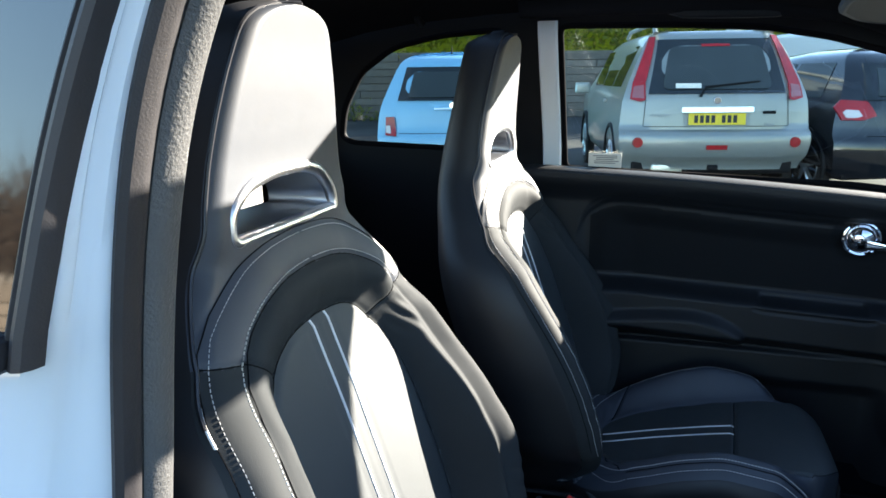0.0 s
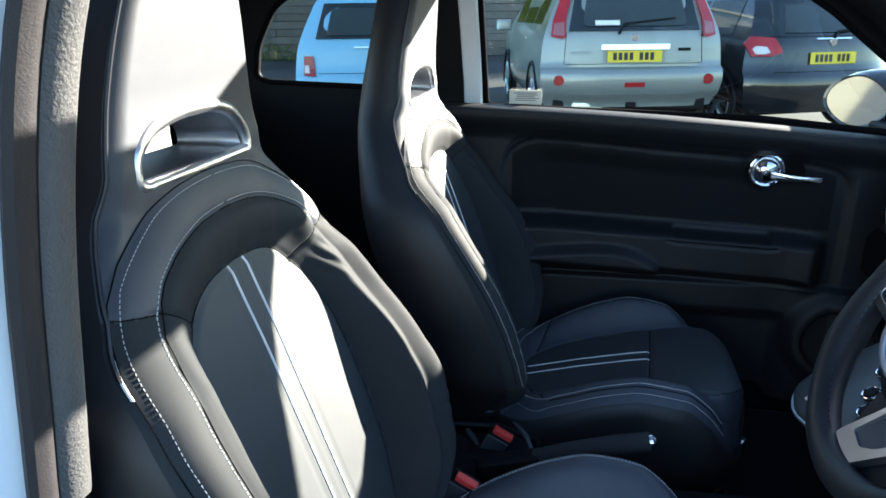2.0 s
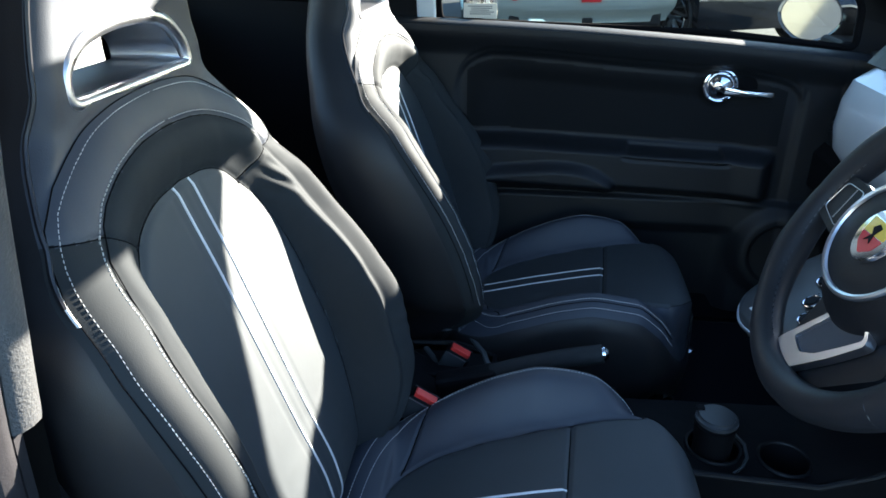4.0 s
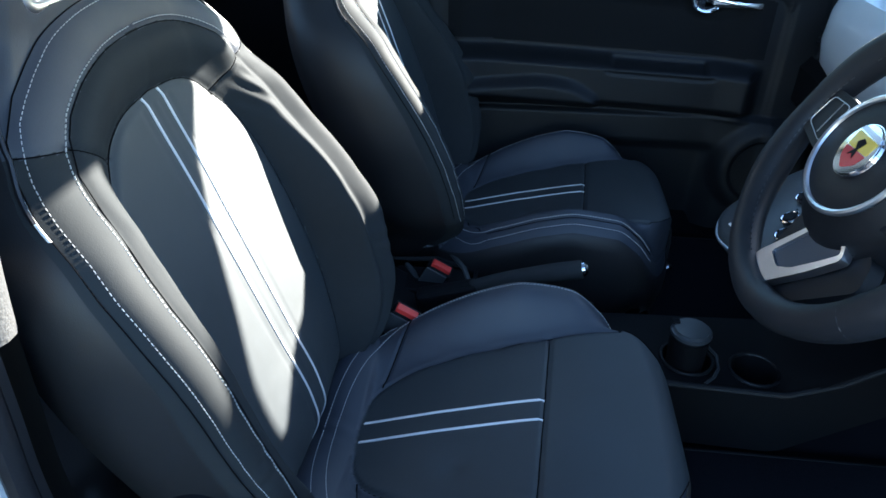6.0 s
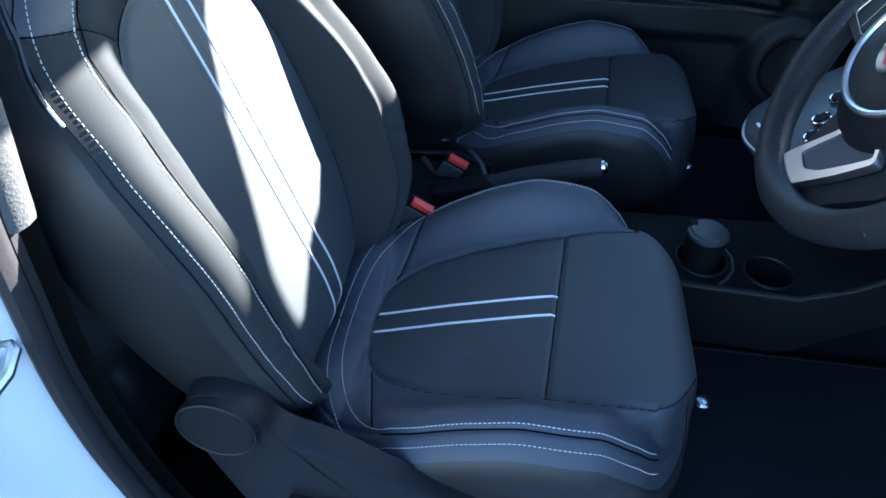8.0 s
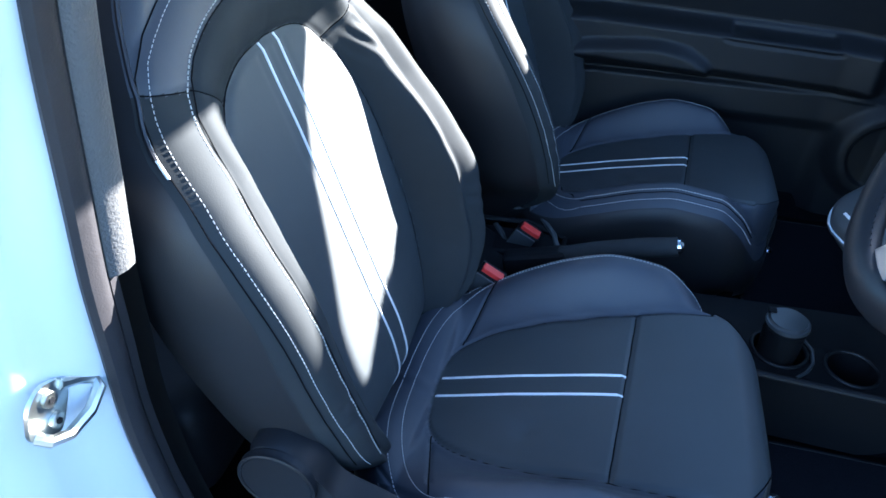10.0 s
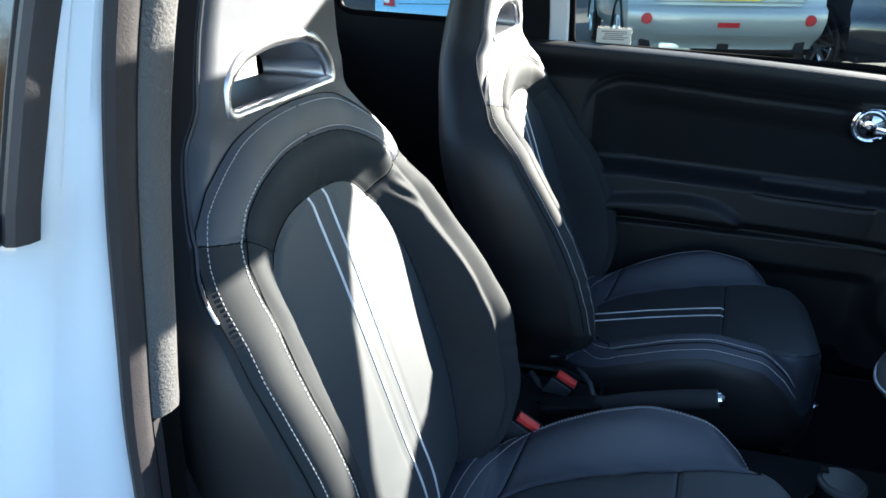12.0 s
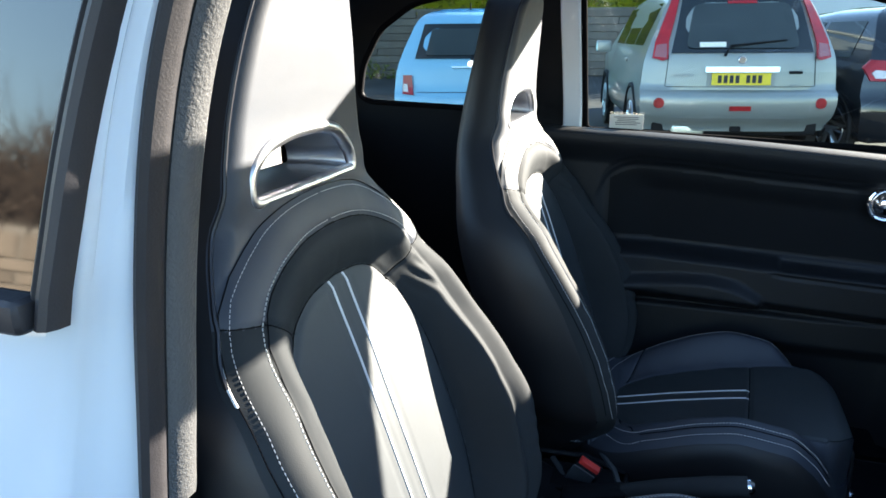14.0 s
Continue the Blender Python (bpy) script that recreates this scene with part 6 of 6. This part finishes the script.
blue_car = hatchback("parked_hatchback", "sky blue rounded hatchback parked tail on", SKY_BLUE, 3.5, 1.49, 0.81, CAR_GLASS_PALE, [(0.74, 0.62), (0.89, 0.63), (0.88, 0.82), (0.76, 0.82)], (), 0.72, mirrors=False)
blue_car.matrix_world = pose(-2.18, 6.22, 0, 0, 0, 17.8)
dark_car = hatchback("parked_hatchback", "glossy black hatchback with yellow number plate", NAVY, 3.9, 1.46, 0.86, CAR_GLASS_PALE, [(0.62, 0.84), (0.74, 0.80), (0.93, 0.80), (0.985, 0.92), (0.91, 0.99), (0.70, 0.975)], ((0.07, 4), (0.32, 3)), 0.76)
dark_car.matrix_world = pose(2.30, 6.80, 0, 0, 0, 25)

# white van beyond
van = thing("parked_van", "white panel van parked behind the black car", "van")
part("van_body", box(0, 2.2, 1.15, 1.9, 4.4, 1.7, 0.18, 4), CAR_WHITE, van, "white van body", shade=True, angle=0.9)
part("van_screen", box(0, -0.005, 1.55, 1.5, 0.03, 0.60, 0.01), CAR_GLASS_PALE, van, "large pale window")
for x in (-0.8, 0.8):
    for y in (0.8, 3.5):
        wheel_at(van, x, y, 0.32)
van.matrix_world = pose(4.1, 11.8, 0, 0, 0, 17.8)
sign = thing("fascia_sign", "white wall sign with dark lettering bars", "sign")
part("sign_board", box(0, 0, 0, 3.0, 0.06, 0.75, 0.01), CAR_WHITE, sign)
for k in range(4):
    part("sign_bar", box(-0.9 + 0.55 * k, -0.035, 0.0, 0.32, 0.02, 0.42), PLATE_INK, sign)
for x in (-1.3, 1.3):
    part("sign_post", box(x, 0.05, -1.1, 0.08, 0.08, 1.5), STEEL, sign)
sign.matrix_world = pose(7.9, 16.5, 1.85, 0, 0, 17.8)

# boundary wall with courses, and the hedge above it
WALL = material("wall_block", (0.12, 0.115, 0.105), 0.9, 0, 0.3, 8, 0.6, 30, 0.35, 0.5, random_tint=0.18)
JOINT = material("wall_joint", (0.07, 0.07, 0.065), 0.95, 0, 0.3, 8)
wall_core = tagged(part("boundary_wall", box(0, 0.16, 0.95, 44, 0.20, 1.86, 0), JOINT), "grey boundary wall of long courses below a hedge", "wall", kind="structure")
WALL_M = pose(-4.5, 20.6, 0, 0, 0, 17.8)
wall_core.matrix_world = WALL_M
me = None
for c in range(9):
    for i in range(-7, 7):
        if me is None:
            blk = part("block", box(0, 0, 0, 2.385, 0.24, 0.200, 0.012, 1), WALL, wall_core)
            me = blk.data
        else:
            blk = new("block", me)
            blk.parent = wall_core
        blk.location = (i * 2.4 + (1.2 if c % 2 else 0), 0.03 + 0.02 * random.random(), 0.11 + 0.212 * c)
part("coping", box(0, 0.1, 1.93, 36, 0.36, 0.07, 0.01), WALL, wall_core)

LEAF = material("hedge_leaf", (0.085, 0.115, 0.02), 0.6, 0, 0.5, 2.0, stain=0.5, stain_scale=0.7)
LEAF_Y = material("hedge_leaf_yellow", (0.22, 0.20, 0.045), 0.6, 0, 0.4, 2.0, stain=0.4, stain_scale=0.7)
for leaf_mat, glow in ((LEAF, (0.22, 0.27, 0.04, 1)), (LEAF_Y, (0.45, 0.40, 0.08, 1))):      # thin leaves let light through
    ln, ll = leaf_mat.node_tree.nodes, leaf_mat.node_tree.links
    tl, ad = ln.new("ShaderNodeBsdfTranslucent"), ln.new("ShaderNodeMixShader")
    tl.inputs[0].default_value = glow
    ll.new(ln["Principled BSDF"].outputs[0], ad.inputs[1])
    ll.new(tl.outputs[0], ad.inputs[2])
    ll.new(ad.outputs[0], ln["Material Output"].inputs["Surface"])
TWIG = material("twig", (0.14, 0.10, 0.07), 0.85, 0, 0.3, 20)
rng = np.random.default_rng(4)


def leaf_cloud(name, n, mat, box_lo, box_hi, size, parent, gaps=0.45):
    """Many small bent leaves, gathered in clumps, with gaps between."""
    lo, hi = np.array(box_lo), np.array(box_hi)
    clumps = lo + rng.random((max(8, n // 70), 3)) * (hi - lo)
    V, F = [], []
    for k in range(n):
        c = clumps[rng.integers(len(clumps))] + rng.normal(0, gaps, 3) * np.array([1, 0.6, 0.7])
        d1 = rng.normal(0, 1, 3)
        d1 /= np.linalg.norm(d1)
        d2 = np.cross(d1, rng.normal(0, 1, 3))
        d2 /= np.linalg.norm(d2)
        s = size * (0.6 + 0.8 * rng.random())
        i = len(V)
        V += [c - d1 * s, c + d2 * s * 0.45, c + d1 * s, c - d2 * s * 0.45]
        F.append((i, i + 1, i + 2, i + 3))
    ob = mesh_object(name, V, F, mat, parent, shade=False)
    return ob


hedge = tagged(leaf_cloud("hedge", 26000, LEAF, (-18, 0.5, 2.1), (18, 2.2, 5.5), 0.085, None), "sunlit green and yellow hedge over the wall", "hedge", kind="stuff")
hedge.matrix_world = WALL_M
hedge2 = tagged(leaf_cloud("yellow_shrub", 12000, LEAF_Y, (-18, 0.3, 2.0), (18, 1.6, 4.6), 0.08, None), "yellowish shrub leaves over the wall", "hedge", kind="stuff")
hedge2.matrix_world = WALL_M
hedge3 = tagged(leaf_cloud("weeds", 2500, LEAF, (-17, -0.9, 0.02), (12, -0.15, 0.35), 0.06, None, 0.25), "low weeds along the foot of the wall", "weeds", kind="stuff")
hedge3.matrix_world = WALL_M
bk = tagged(part("thicket", box(0, 3.4, 3.4, 40, 0.4, 4.6, 0), LEAF), "dense dark thicket behind the hedge", "hedge", kind="stuff")
bk.matrix_world = WALL_M


def bare_bush(name, at, height, stems, label):
    """A leafless shrub: many forked twigs."""
    V, F = [], []

    def limb(p, d, length, r, depth):
        q = p + d * length
        side = d.orthogonal().normalized()
        up = d.cross(side)
        i = len(V)
        for c, rr in ((p, r), (q, r * 0.6)):
            V.extend([c + side * rr, c + (side * -0.5 + up * 0.87) * rr, c + (side * -0.5 - up * 0.87) * rr])
        F.extend([(i, i + 1, i + 4, i + 3), (i + 1, i + 2, i + 5, i + 4), (i + 2, i, i + 3, i + 5)])
        if depth:
            for _ in range(3):
                nd = (d + Vector(rng.normal(0, 0.42, 3))).normalized()
                nd.z = abs(nd.z)
                limb(p.lerp(q, 0.5 + 0.5 * rng.random()), nd, length * (0.6 + 0.25 * rng.random()), r * 0.6, depth - 1)

    for _ in range(stems):
        a = rng.random() * math.tau
        limb(Vector((0.5 * rng.normal(), 0.9 * rng.normal(), 0)), Vector((0.25 * math.cos(a), 0.25 * math.sin(a), 1)).normalized(), height * 0.36, 0.026, 4)
    ob = mesh_object(name, V, F, TWIG, shade=False)
    ob.location = at
    return tagged(ob, label, "bush")


bare_bush("bare_bush", (-7.9, -7.4, 0), 2.75, 90, "leafless brown shrub behind the low stone wall")
bare_bush("bare_bush", (-9.2, -5.9, 0), 2.6, 90, "leafless brown shrub behind the low stone wall")
STONE = material("wall_stone", (0.30, 0.24, 0.18), 0.9, 0, 0.25, 12, 0.8, 60, 0.3, 1.5, random_tint=0.25)
MORTAR = material("pale_mortar", (0.42, 0.38, 0.32), 0.95, 0, 0.2, 20)
low_wall = tagged(part("stone_wall", box(0, 0.14, 0.60, 9.0, 0.20, 1.20, 0), MORTAR), "low brown stone wall with pale joints", "wall", kind="structure")
low_wall.matrix_world = pose(-7.2, -5.6, 0, 0, 0, 132)
me = None
for c in range(5):
    for i in range(-9, 9):
        if me is None:
            blk = part("stone", box(0, 0, 0, 0.455, 0.20, 0.205, 0.02, 2), STONE, low_wall)
            me = blk.data
        else:
            blk = new("stone", me)
            blk.parent = low_wall
        blk.location = (i * 0.49 + (0.245 if c % 2 else 0), 0.03 + 0.03 * random.random(), 0.125 + 0.235 * c)
GRAVEL = material("pale_gravel", (0.24, 0.20, 0.125), 0.95, 0, 0.3, 60, 0.8, 120, 0.25, 0.8)
tagged(part("gravel_yard", box(-24, 4.0, 0.004, 38, 4.6, 0.012), GRAVEL), "pale sandy gravel yard behind the car", "ground", kind="structure")
